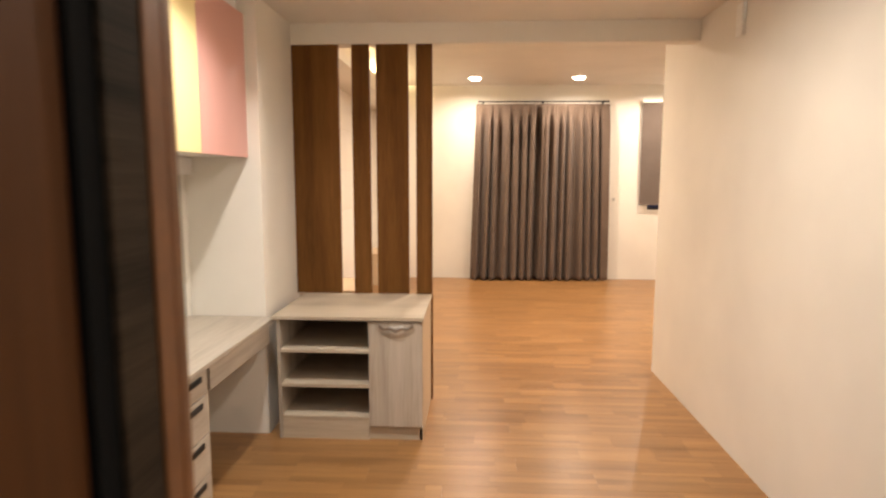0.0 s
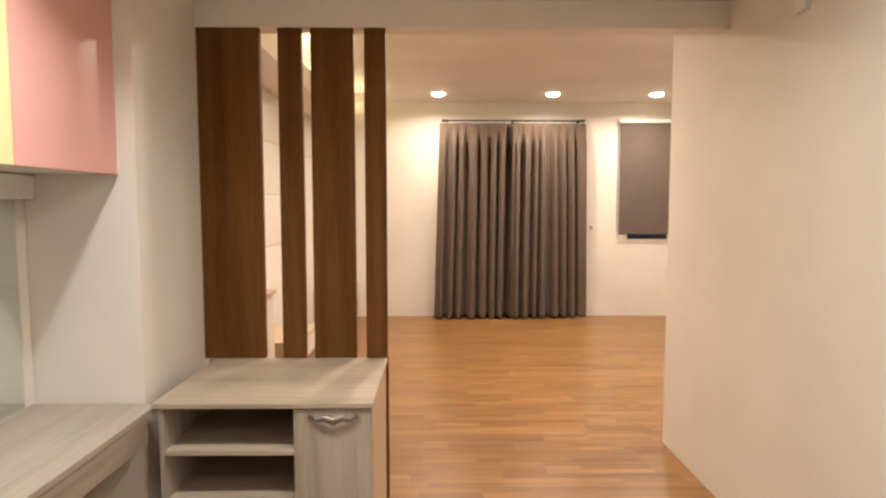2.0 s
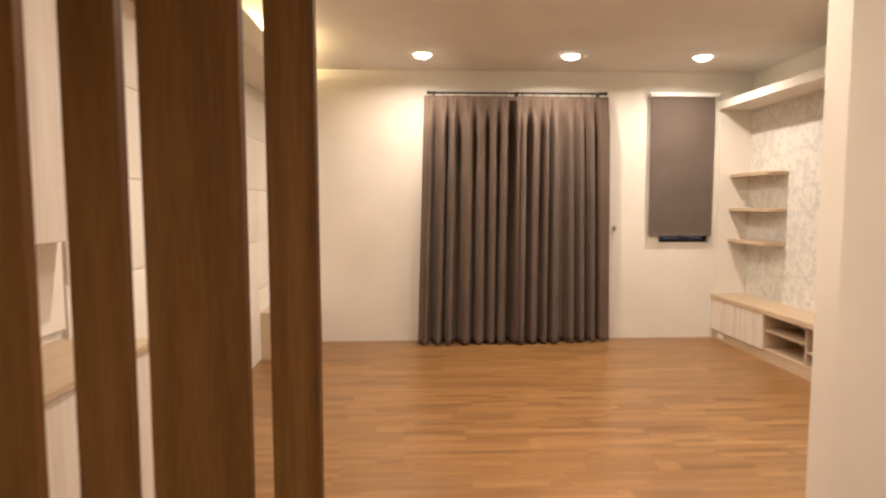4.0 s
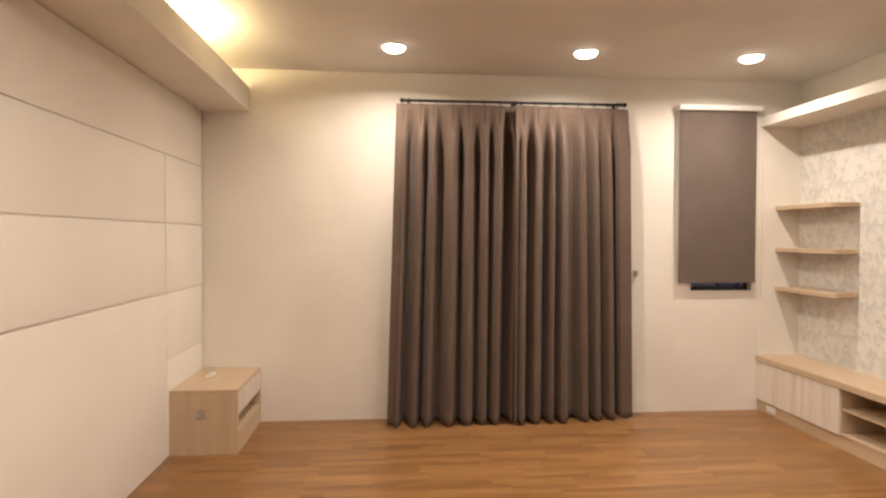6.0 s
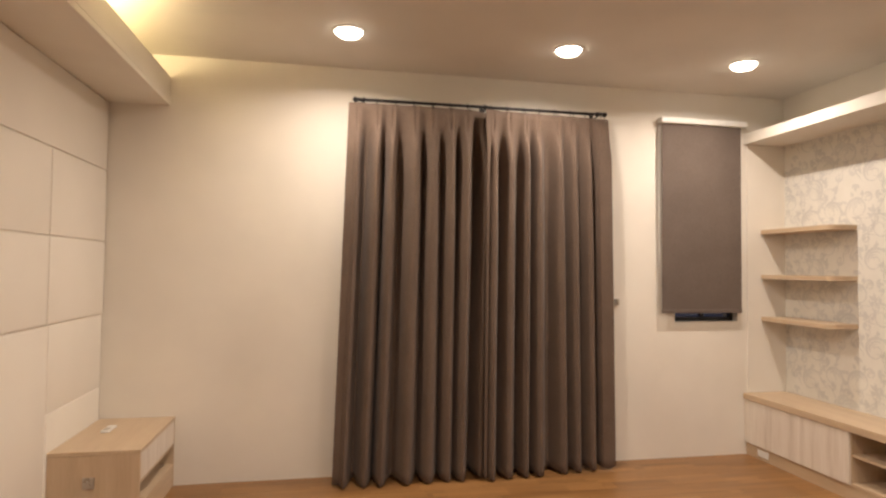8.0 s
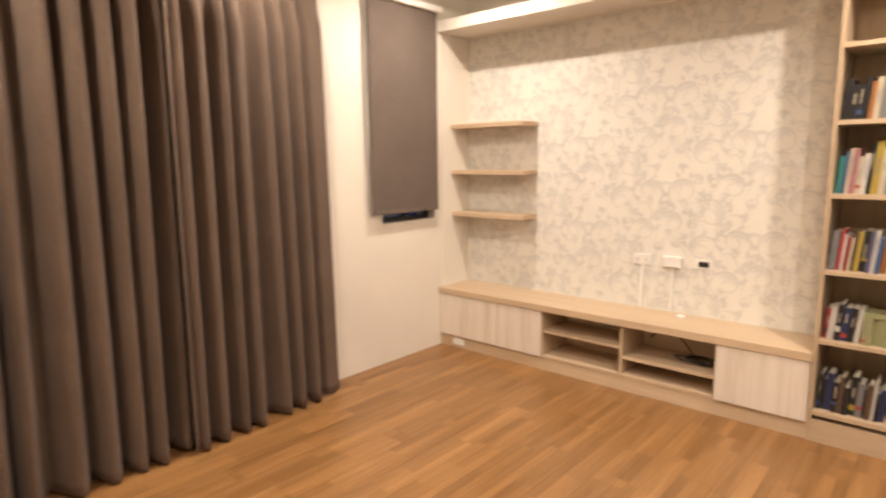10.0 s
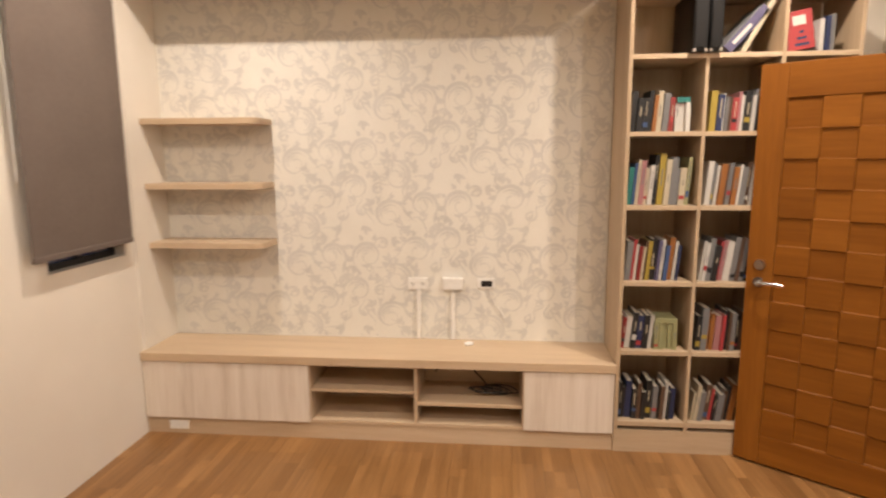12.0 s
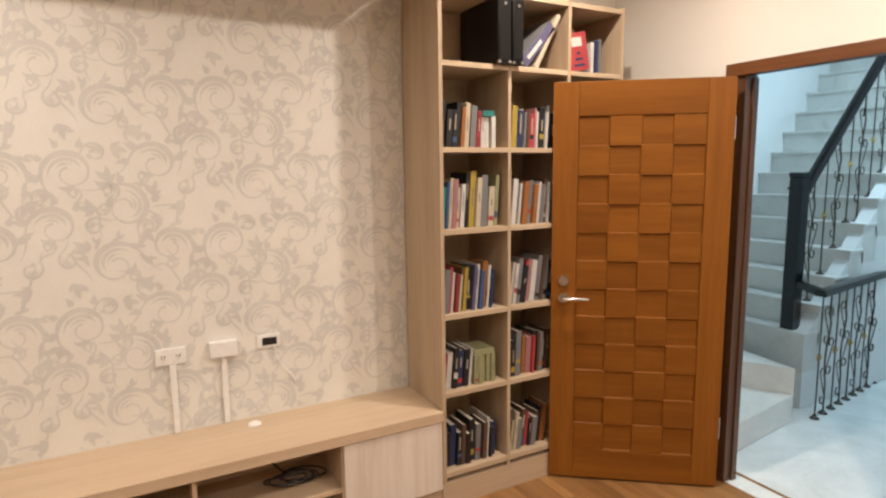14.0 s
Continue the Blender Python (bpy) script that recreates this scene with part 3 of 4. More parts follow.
# shoe cabinet across the end of the desk
shoe = thing("shoe_cabinet", (0.04, 3.7, 0), "grey ash shoe cabinet with open shelves and one door", "cabinet")
SY = 3.33
part("top", B(-0.43, 0.482, SY - 0.012, 4.056, 0.745, 0.768, bevel=0.004), M_ASH_X, shoe)
part("side_panel", B(-0.405, -0.387, SY + 0.002, 4.03, 0, 0.744), M_ASH, shoe)
part("side_panel", B(0.455, 0.473, SY + 0.022, 4.03, 0, 0.744), M_OAK, shoe)
part("divider", B(0.150, 0.168, SY + 0.004, 4.03, 0.092, 0.744), M_ASH, shoe)
# darker laminate on the back stands in for shade behind the shelves
part("back", B(-0.386, 0.454, 4.015, 4.03, 0.0, 0.744), M_GREY_SHADED, shoe)
for z in (0.562, 0.347, 0.146):
    bm = bmesh.new()
    box(bm, -0.386, 0.149, SY + 0.025, 4.01, z - 0.018, z - 0.0)
    box(bm, -0.386, 0.149, SY + 0.006, SY + 0.0248, z - 0.022, z - 0.0, bevel=0.003)
    part("shelf", bm, M_ASH_X, shoe)
d = part("door", B(0.160, 0.474, SY, SY + 0.02, 0.088, 0.739, bevel=0.003), M_ASH, shoe, "grey ash door")
bm = bmesh.new()
prof = []
for k in range(25):
    u = k / 24
    prof.append((0.215 + 0.205 * u, 0.714 - 0.014 * math.sin(math.pi * u) ** 0.6 + 0.006 * math.cos(6 * math.pi * u), 0.007 + 0.008 * math.sin(math.pi * u) ** 2 + 0.006 * (abs(u - 0.5) > 0.42)))
rings = []
for x, z, h in prof:
    rings.append([bm.verts.new((x, SY - 0.010 - 0.016 * math.sin(math.pi * (x - 0.215) / 0.205) + 0.006 * math.cos(a), z + h * math.sin(a))) for a in [q * math.tau / 8 for q in range(8)]])
for a, b in zip(rings, rings[1:]):
    for q in range(8):
        bm.faces.new((a[q], a[(q + 1) % 8], b[(q + 1) % 8], b[q]))
bm.faces.new(rings[0])
bm.faces.new(rings[-1][::-1])
part("handle", bm, M_PEWTER, d, "curved pewter bow handle", True)
part("plinth", B(-0.386, 0.149, SY + 0.008, SY + 0.03, 0, 0.1235), M_ASH_X, shoe)
part("plinth", B(0.1495, 0.472, SY + 0.022, SY + 0.03, 0, 0.085), M_ASH_X, shoe)

# slatted screen
screen = thing("slat_screen", (0.0, 4.05, 0.768), "dark walnut slat screen standing on the shoe cabinet", "screen")
for x0, x1 in ((-0.489, -0.167), (-0.073, 0.049), (0.095, 0.317), (0.371, 0.482)):
    part("slat", B(x0, x1, 4.045, 4.085, 0.769, 2.491, bevel=0.002), M_SLAT, screen)
part("end_panel", B(0.4745, 0.486, 4.032, 4.085, 0.0, 0.767), M_SLAT, screen)

wall_box = thing("wall_switch_box", (2.25, 3.41, 2.38), "small white box high on the partition wall", "sensor")
part("case", B(2.235, 2.259, 3.372, 3.45, 2.375, 2.55, bevel=0.006), M_WHITE, wall_box)

# entry door frame and leaf beside the first steps
entry = thing("door_1", (0.5, 0.3, 0), "dark brown wooden entry door frame", "door", kind="structure")
for s, x0, x1 in ((1, 0.49, 0.515), (-1, 1.475, 1.50)):
    part("jamb", B(x0, x1, 0.19, 0.2985, 0, 2.14, bevel=0.002), M_JAMB, entry)
    part("seal", B(x0 - 0.006 if s < 0 else x0, x1 if s < 0 else x1 + 0.006, 0.299, 0.3245, 0, 2.14), M_SEAL, entry)
    part("stop", B(x0 + (0 if s > 0 else -0.01), x1 + (0.01 if s > 0 else 0), 0.325, 0.3735, 0, 2.14, bevel=0.002), M_JAMB_DARK, entry)
    part("casing", B(x0 + (-0.06 if s > 0 else -0.012), x1 + (0.012 if s > 0 else 0.06), 0.4005, 0.418, 0, 2.20, bevel=0.003), M_FRAME_TOP, entry)
    part("liner", B(x0 + (0 if s > 0 else -0.012), x1 + (0.012 if s > 0 else 0), 0.374, 0.400, 0, 2.14, bevel=0.002), M_FRAME_TOP, entry)
part("head", B(0.49, 1.50, 0.19, 0.40, 2.141, 2.16), M_JAMB, entry)
part("casing", B(0.43, 1.56, 0.4005, 0.418, 2.201, 2.25), M_JAMB, entry)

# ---- living room: bed wall ----
padded = thing("padded_wall", (XL, 7.0, 0), "cream padded wall panels with stitched seams", "wall panels", kind="structure")
rows = [(0.702, 1.186), (1.196, 1.682), (1.692, 2.174), (2.184, 2.655)]


def pad(y0, y1, z0, z1, name="panel", thick=0.033):
    part(name, B(XL + 0.001, XL + thick, y0 + 0.004, y1 - 0.004, z0, z1, bevel=0.010), M_PANEL, padded, smooth=True)


part("backing", B(XL + 0.0005, XL + 0.027, 5.365, 9.30, 0.004, 2.65), M_PANEL, padded)
pad(5.36, 9.305, *rows[3], "panel", 0.040)
for z0, z1 in rows[1:3]:
    for y0, y1 in ((8.49, 9.305), (6.40, 8.49), (5.36, 6.40)):
        pad(y0, y1, z0, z1, "panel", 0.040)
for y0, y1 in ((8.52, 9.305), (5.36, 6.39)):
    pad(y0, y1, *rows[0])
    pad(y0, y1, 0.002, 0.694)
pad(6.40, 8.512, 0.002, 1.180, "headboard", 0.0325)
pad(4.11, 5.35, 1.0, 2.655)


def nightstand(y0):
    y1 = y0 + 0.765
    t = thing("nightstand", (-0.6, y0 + 0.38, 0), "light oak nightstand with a white drawer and open shelf", "nightstand", "bedside nightstands")
    x0, x1 = XL + 0.034, -0.362
    part("top", B(x0, x1, y0, y1, 0.455, 0.478, bevel=0.002), M_OAK_Y, t)
    for a, b in ((y0 + 0.001, y0 + 0.019), (y1 - 0.019, y1 - 0.001)):
        part("side_panel", B(x0, x1 - 0.002, a, b, 0, 0.454, bevel=0.001), M_OAK, t)
    part("drawer", B(x0 + 0.02, x1 - 0.001, y0 + 0.021, y1 - 0.021, 0.300, 0.452, bevel=0.002), M_WASH, t, "whitewashed drawer front")
    part("divider", B(x0 + 0.02, x1 - 0.006, y0 + 0.02, y1 - 0.02, 0.278, 0.297), M_OAK_Y, t)
    part("shelf", B(x0 + 0.02, x1 - 0.004, y0 + 0.02, y1 - 0.02, 0.06, 0.156), M_OAK_Y, t)
    part("back", B(x0, x0 + 0.018, y0 + 0.02, y1 - 0.02, 0.0, 0.453), M_OAK, t)
    part("plinth", B(x0 + 0.02, x1 - 0.006, y0 + 0.02, y1 - 0.02, 0.0, 0.058), M_OAK_Y, t)
    return t


ns = nightstand(8.543)
part("socket", B(-0.66, -0.60, 8.536, 8.543, 0.27, 0.335, bevel=0.002), M_STEEL, ns, "small metal socket plate")
ns2 = nightstand(5.625)
rem = thing("remote_control", (-0.66, 9.05, 0.479), "slim white remote control lying on the nightstand", "remote")
part("case", B(-0.71, -0.66, 8.93, 9.07, 0.479, 0.493, bevel=0.004), M_WHITE, rem)
part("keys", B(-0.70, -0.67, 8.95, 9.0, 0.4935, 0.496, bevel=0.001), M_STEEL, rem)

# dressing unit behind the screen
unit = thing("sideboard", (-0.65, 4.8, 0), "whitewashed sideboard with a light oak top", "sideboard")
part("top", B(XL + 0.001, -0.45, 4.12, 5.33, 0.93, 0.958, bevel=0.003), M_OAK_Y, unit)
part("body", B(XL + 0.001, -0.492, 4.13, 5.32, 0.06, 0.929), M_WASH, unit)
part("plinth", B(XL + 0.001, -0.51, 4.13, 5.32, 0.0, 0.058), M_OAK_Y, unit)
for y0 in (4.132, 4.53, 4.928):
    part("door", B(-0.491, -0.472, y0, y0 + 0.392, 0.065, 0.925, bevel=0.002), M_WASH, unit)
upper = thing("upper_cabinet", (-0.7, 4.75, 1.42), "whitewashed wall cabinet above the sideboard", "cabinet")
part("body", B(XL + 0.036, -0.56, 4.13, 5.32, 1.42, 2.655), M_WASH, upper)
for y0 in (4.132, 4.53, 4.928):
    part("door", B(-0.559, -0.54, y0, y0 + 0.392, 1.42, 2.652, bevel=0.002), M_WASH, upper)

# ---- living room: curtain and blind ----
CY = 9.125
YR = 9.19


def curtain(x0t, x1t, x0b, x1b, seed, pleats, back, power, name, label):
    """Pinch-pleated cloth hanging from the rod to the floor."""
    rng = random.Random(seed)
    t = thing(name, ((x0b + x1b) / 2, CY, 0.02), label, "curtain", "curtains")
    nu, nv = pleats * 22, 48
    zt, zb = 2.715, 0.022
    lead = 0.05 if power < 4 else 0.0
    phase = [rng.uniform(-0.5, 0.5) for _ in range(pleats + 2)]
    amp = [rng.uniform(0.75, 1.15) for _ in range(pleats + 2)]
    bm = bmesh.new()
    grid = []
    for j in range(nv + 1):
        v = j / nv
        z = zt + (zb - zt) * v
        row = []
        for i in range(nu + 1):
            u = i / nu
            p = u * pleats + (0.12 * math.sin(2.3 * math.tau * u + seed) + 0.08 * math.sin(4.1 * math.tau * u + 2 * seed)) * math.sin(math.pi * u)
            p = min(max(p, 0.0), pleats - 1e-6)
            k = int(min(p, pleats - 1))
            fr = p - k
            a = amp[k] * (1 - fr) + amp[k + 1] * fr
            s = phase[k] * (1 - fr) + phase[k + 1] * fr
            ph = p + 0.16 * s * v
            w = 2.0 * (0.5 + 0.5 * math.cos(math.tau * (ph - 0.5))) ** 1.25 - 1.0
            w2 = math.cos(math.tau * (2 * p + s)) * 0.20 * v
            open_ = 0.005 + 0.074 * min(1, max(0.0, v - 0.015) * 8.0)
            edge = u - 0.87 if power < 4 else 0.07 - u
            if power < 4:
                edge = max(edge, 0.05 - u)
            flat = min(1, max(0.0, edge) / 0.025) * min(1, v * 9)
            pinch = max(0.0, 1 - abs(v - 0.045) / 0.045)
            dy = a * open_ * (w + w2) * (1 - 0.3 * pinch) - 0.024 * pinch * max(0.0, math.cos(math.tau * (p - 0.5))) ** 12
            dy = dy * (1 - flat) + 0.045 * flat
            ux = u + (1 - flat) * (0.13 / pleats) * math.sin(math.tau * (ph - 0.5) + 0.5 * s) * (0.25 + 0.75 * min(1, v * 3))
            ux = min(1.0, max(0.0, ux))
            x = (x0t + (x1t - x0t) * ux) * (1 - v) + (x0b + (x1b - x0b) * ux) * v
            x += 0.012 * v * math.sin(9 * u + seed)
            hem = (0.014 * math.sin(math.tau * p + 1.0) + 0.012 * s) * v ** 6
            row.append(bm.verts.new((x, CY - dy - 0.015 * v + back * u ** power - lead * (1 - u) ** 9, z + hem * 0.6)))
        grid.append(row)
    for j in range(nv):
        for i in range(nu):
            bm.faces.new((grid[j][i], grid[j][i + 1], grid[j + 1][i + 1], grid[j + 1][i]))
    cloth = part("cloth", bm, M_CURTAIN, t, smooth=True)
    so = cloth.modifiers.new("thickness", "SOLIDIFY")
    so.thickness = 0.003
    for k in range(pleats):
        x = x0t + (x1t - x0t) * (k + 0.5) / pleats
        hook = bmesh.new()
        tube(hook, [(x, CY - 0.004, 2.70), (x, CY - 0.002, 2.725), (x, YR - 0.02, 2.738)], 0.003, 6)
        ring = [(x, YR + 0.019 * math.cos(q * math.tau / 14), 2.752 + 0.019 * math.sin(q * math.tau / 14)) for q in range(15)]
        tube(hook, ring, 0.0025, 6)
        part("ring", hook, M_BLACK, t, "black curtain ring", True)
    return t


curtain(0.795, 1.89, 0.715, 1.87, 3, 8, 0.13, 10, "curtain", "taupe pinch-pleated curtain drawn closed, hanging to the floor")
curtain(1.80, 2.828, 1.775, 2.872, 8, 8, 0.06, 2, "curtain", "taupe pinch-pleated curtain drawn closed, overlapping the other")
rodt = thing("curtain_rod", (1.82, YR, 2.755), "thin black metal curtain rod on brackets", "curtain rod")
part("pole", rod(bmesh.new(), (0.86, YR, 2.755), (2.78, YR, 2.755), 0.011, n=14), M_BLACK, rodt, smooth=True)
for x, s in ((0.86, -1), (2.78, 1)):
    bm = bmesh.new()
    for a, b, r0, r1 in ((0, 0.008, 0.011, 0.019), (0.008, 0.024, 0.019, 0.019), (0.024, 0.034, 0.019, 0.009)):
        rod(bm, (x + s * a, YR, 2.755), (x + s * b, YR, 2.755), r0, r1, 14)
    part("finial", bm, M_BLACK, rodt, smooth=True)
for x in (0.905, 1.82, 2.735):
    bm = bmesh.new()
    tube(bm, [(x, YR, 2.74), (x, YR + 0.035, 2.735), (x, YF - 0.004, 2.735)], 0.007, 8)
    box(bm, x - 0.016, x + 0.016, YF - 0.008, YF - 0.0005, 2.70, 2.775, bevel=0.002)
    rod(bm, (x - 0.008, YR, 2.755), (x + 0.008, YR, 2.755), 0.019, n=14)
    part("bracket", bm, M_BLACK, rodt)

win = thing("window_1", (3.77, YF, 1.106), "small black-framed window, night outside", "window", kind="structure")
part("window_frame", B(3.478, 4.059, YF + 0.06, YF + 0.10, 1.107, 1.14, bevel=0.002), M_BLACK, win)
part("window_frame", B(3.478, 4.059, YF + 0.06, YF + 0.10, 2.665, 2.698, bevel=0.002), M_BLACK, win)
for a, b in ((3.478, 3.508), (3.755, 3.785), (4.029, 4.059)):
    part("window_frame", B(a, b, YF + 0.06, YF + 0.10, 1.141, 2.664, bevel=0.002), M_BLACK, win)
for a, b in ((3.509, 3.754), (3.786, 4.028)):
    part("pane", B(a, b, YF + 0.077, YF + 0.083, 1.141, 2.664), M_GLASS, win)
blind = thing("roller_blind", (3.70, YF - 0.05, 1.18), "taupe roller blind pulled down over the window", "blind")
part("cassette", B(3.318, 4.105, YF - 0.085, YF - 0.0005, 2.735, 2.785, bevel=0.012), M_WHITE, blind, "white cassette", True)
part("cloth", B(3.335, 4.062, YF - 0.052, YF - 0.049, 1.205, 2.736), M_BLIND, blind)
part("bottom_bar", B(3.335, 4.062, YF - 0.057, YF - 0.044, 1.182, 1.210, bevel=0.004), M_BLIND, blind)
bm = bmesh.new()
tube(bm, [(3.325, YF - 0.03, 2.74), (3.322, YF - 0.03, 2.2), (3.324, YF - 0.03, 1.55)], 0.003, 6)
part("chain", bm, M_WHITE, blind)
holder = thing("tieback_hook", (2.955, YF, 1.27), "small white tieback hook on the wall", "hook")
part("plate", B(2.94, 2.97, YF - 0.03, YF - 0.0005, 1.245, 1.295, bevel=0.004), M_STEEL, holder)

# ---- living room: television wall ----
FX = 4.12
bench = thing("tv_bench", (4.3, 7.9, 0), "long light oak television bench with white doors and open bays", "tv bench")
part("top", B(FX - 0.012, XTV - 0.007, 6.544, YF - 0.001, 0.460, 0.510, bevel=0.003), M_OAK_Y, bench)
part("plinth", B(FX + 0.016, XTV - 0.01, 6.544, YF - 0.001, 0, 0.098), M_OAK_Y, bench)
part("base_board", B(FX + 0.012, XTV - 0.01, 6.544, YF - 0.001, 0.10, 0.118), M_OAK_Y, bench)
part("back", B(XTV - 0.03, XTV - 0.012, 6.56, YF - 0.002, 0.119, 0.458), M_OAK_Y, bench)
for y in (6.545, 7.036, 7.655, 8.285, 8.80, YF - 0.019):
    part("upright", B(FX + 0.014, XTV - 0.031, y, y + 0.018, 0.119, 0.459), M_OAK, bench)
for y0, y1 in ((8.798, YF - 0.004), (8.292, 8.7965), (6.548, 7.045)):
    part("door", B(FX - 0.004, FX + 0.013, y0, y1, 0.106, 0.456, bevel=0.002), M_WASH, bench, "whitewashed wood-grain door")
part("shelf", B(FX + 0.02, XTV - 0.031, 7.674, 8.284, 0.292, 0.310), M_OAK_Y, bench)
part("shelf", B(FX + 0.02, XTV - 0.031, 7.055, 7.654, 0.225, 0.243), M_OAK_Y, bench)
plug = thing("plinth_socket", (FX + 0.03, 9.1, 0.03), "white socket plate on the bench plinth", "socket")
part("plate", B(FX + 0.008, FX + 0.0155, 9.05, 9.17, 0.028, 0.082, bevel=0.002), M_WHITE, plug)
cable = thing("black_cable", (4.3, 7.3, 0.244), "loose black cable coiled in the open bay", "cable")
rng = random.Random(5)
bm = bmesh.new()
pts = []
for k in range(60):
    a = k * 0.42
    pts.append((4.32 + (0.06 + 0.02 * math.sin(k * 0.3)) * math.cos(a), 7.22 + 0.10 * math.sin(a) + 0.05 * math.sin(k * 0.11), 0.250 + 0.02 * abs(math.sin(k * 0.23))))
for k in range(14):
    pts.append((4.40 + 0.004 * k, 7.26 + 0.025 * k, 0.26 + 0.14 * math.sin(k * 0.21)))
tube(bm, pts, 0.0045, 6)
part("wire", bm, M_BLACK_PLASTIC, cable, smooth=True)

canopy = thing("canopy_shelf", (4.3, 7.9, 2.60), "cream boxed canopy shelf above the television wall", "shelf")
part("board", B(FX + 0.0185, XTV - 0.001, 6.544, YF - 0.001, 2.607, 2.688, bevel=0.002), M_WALL, canopy)
part("fascia", B(FX, FX + 0.018, 6.544, YF - 0.001, 2.605, 2.69, bevel=0.002), M_WALL, canopy)
filler = thing("wall_side_panel", (4.4, 9.30, 0.51), "cream side panel beside the window", "panel")
part("board", B(FX + 0.03, XTV - 0.007, YF - 0.012, YF - 0.0005, 0.511, 2.604), M_WALL, filler)
first = None
for z in (1.862, 1.482, 1.128):
    if first is None:
        first = thing("wall_shelf", (4.4, 8.95, z), "light oak floating wall shelf, empty", "shelf", "floating shelves")
        bm = bmesh.new()
        plan = [(XTV - 0.007, YF - 0.013), (4.278, YF - 0.013)]
        plan += [(4.278 + 0.06 * (1 - math.cos(radians(a))), 8.59 + 0.06 * (1 - math.sin(radians(a)))) for a in range(0, 91, 15)]
        plan += [(XTV - 0.007, 8.59)]
        lo = [bm.verts.new((px, py, z - 0.017)) for px, py in plan]
        hi = [bm.verts.new((px, py, z + 0.017)) for px, py in plan]
        bm.faces.new(lo), bm.faces.new(hi[::-1])
        for k in range(len(plan)):
            bm.faces.new((lo[k], hi[k], hi[(k + 1) % len(plan)], lo[(k + 1) % len(plan)]))
        part("board", bm, M_OAK_Y, first)
    else:
        copy_thing(first, pose(4.4, 8.95, z))

# sockets and conduits
WX = XTV - 0.0065


def outlet(y, z, label, black=False):
    t = thing("wall_outlet", (WX, y, z), label, "outlet", "television sockets")
    part("plate", B(WX - 0.010, WX, y - 0.062, y + 0.062, z - 0.037, z + 0.037, bevel=0.003), M_WHITE, t)
    return t


o1 = outlet(7.695, 0.866, "white double wall outlet")
for dy in (-0.030, 0.030):
    s = part("socket", B(WX - 0.012, WX - 0.0102, 7.695 + dy - 0.016, 7.695 + dy + 0.016, 0.848, 0.884), M_WHITE, o1)
    for a in (-0.006, 0.006):
        part("slot", B(WX - 0.0125, WX - 0.0121, 7.695 + dy + a - 0.0018, 7.695 + dy + a + 0.0018, 0.862, 0.875), M_BLACK_PLASTIC, s)
    part("slot", B(WX - 0.0125, WX - 0.0121, 7.695 + dy - 0.002, 7.695 + dy + 0.002, 0.853, 0.857), M_BLACK_PLASTIC, s)
o2 = thing("wall_outlet", (WX, 7.475, 0.87), "thick white junction cover on the wall", "outlet", "television sockets")
part("cover", B(WX - 0.03, WX, 7.413, 7.537, 0.832, 0.908, bevel=0.006), M_WHITE, o2)
o3 = thing("wall_outlet", (WX, 7.27, 0.872), "black media socket in a white plate", "outlet", "television sockets")
part("plate", B(WX - 0.008, WX, 7.215, 7.325, 0.842, 0.905, bevel=0.003), M_WHITE, o3)
part("jack", B(WX - 0.0085, WX - 0.0082, 7.232, 7.30, 0.853, 0.890), M_BLACK_PLASTIC, o3)
for y, r in ((7.690, 0.013), (7.475, 0.013)):
    t = thing("cable_conduit", (WX, y, 0.511), "thin white cable conduit down to the bench", "conduit", "cable conduits")
    part("tube", B(WX - 0.016, WX - 0.0005, y - r, y + r, 0.511, 0.828, bevel=0.004), M_WHITE, t)
wire = thing("thin_wire", (WX, 7.2, 0.6), "thin white wire hanging from the media socket", "wire")
part("strand", tube(bmesh.new(), [(WX - 0.01, 7.25, 0.85), (WX - 0.015, 7.235, 0.79), (WX - 0.012, 7.21, 0.74), (WX - 0.01, 7.17, 0.69), (WX - 0.006, 7.15, 0.655)], 0.003, 6), M_WHITE, wire)
cap = thing("desk_grommet", (4.42, 7.40, 0.511), "small white round grommet lying on the bench", "grommet")
part("disc", lathe(bmesh.new(), (4.42, 7.37, 0.5105), [(0.03, 0), (0.03, 0.006), (0.02, 0.012)], 18), M_WHITE, cap)

# bookcase
case = thing("bookcase", (4.3, 6.0, 0), "tall light oak bookcase, half full of books", "bookcase")
BY = [6.543, 6.155, 5.79, 5.43]
BZ = [0.155, 0.568, 0.955, 1.365, 1.748, 2.135, 2.47]
part("plinth", B(FX + 0.006, XTV - 0.002, 5.43, 6.543, 0, 0.129), M_CASE_Y, case)
part("back", B(XTV - 0.02, XTV - 0.002, 5.45, 6.525, 0.131, 2.50), M_CASE, case)
for i, y in enumerate(BY):
    hi = 2.604 if i == 0 else BZ[5] + 0.024 if i == 1 else 2.50
    y1 = y + (0.0 if i == 0 else 0.009)
    part("upright", B(FX, XTV - 0.021, y1 - 0.018 if i else y - 0.02, y1, 0.130, hi, bevel=0.001), M_CASE, case)
part("top_board", B(FX + 0.002, XTV - 0.021, BY[2] + 0.0095, BY[0] - 0.0205, BZ[6], BZ[6] + 0.024, bevel=0.001), M_CASE_Y, case)
for (ya, yb) in zip(BY, BY[1:]):
    for k, z in enumerate(BZ):
        if k == 6 and yb > 5.5:
            continue
        part("shelf", B(FX + 0.002, XTV - 0.021, yb + 0.0095, ya - (0.0205 if ya == BY[0] else 0.0095), z, z + (0.028 if k == 0 else 0.024), bevel=0.001), M_CASE_Y, case)

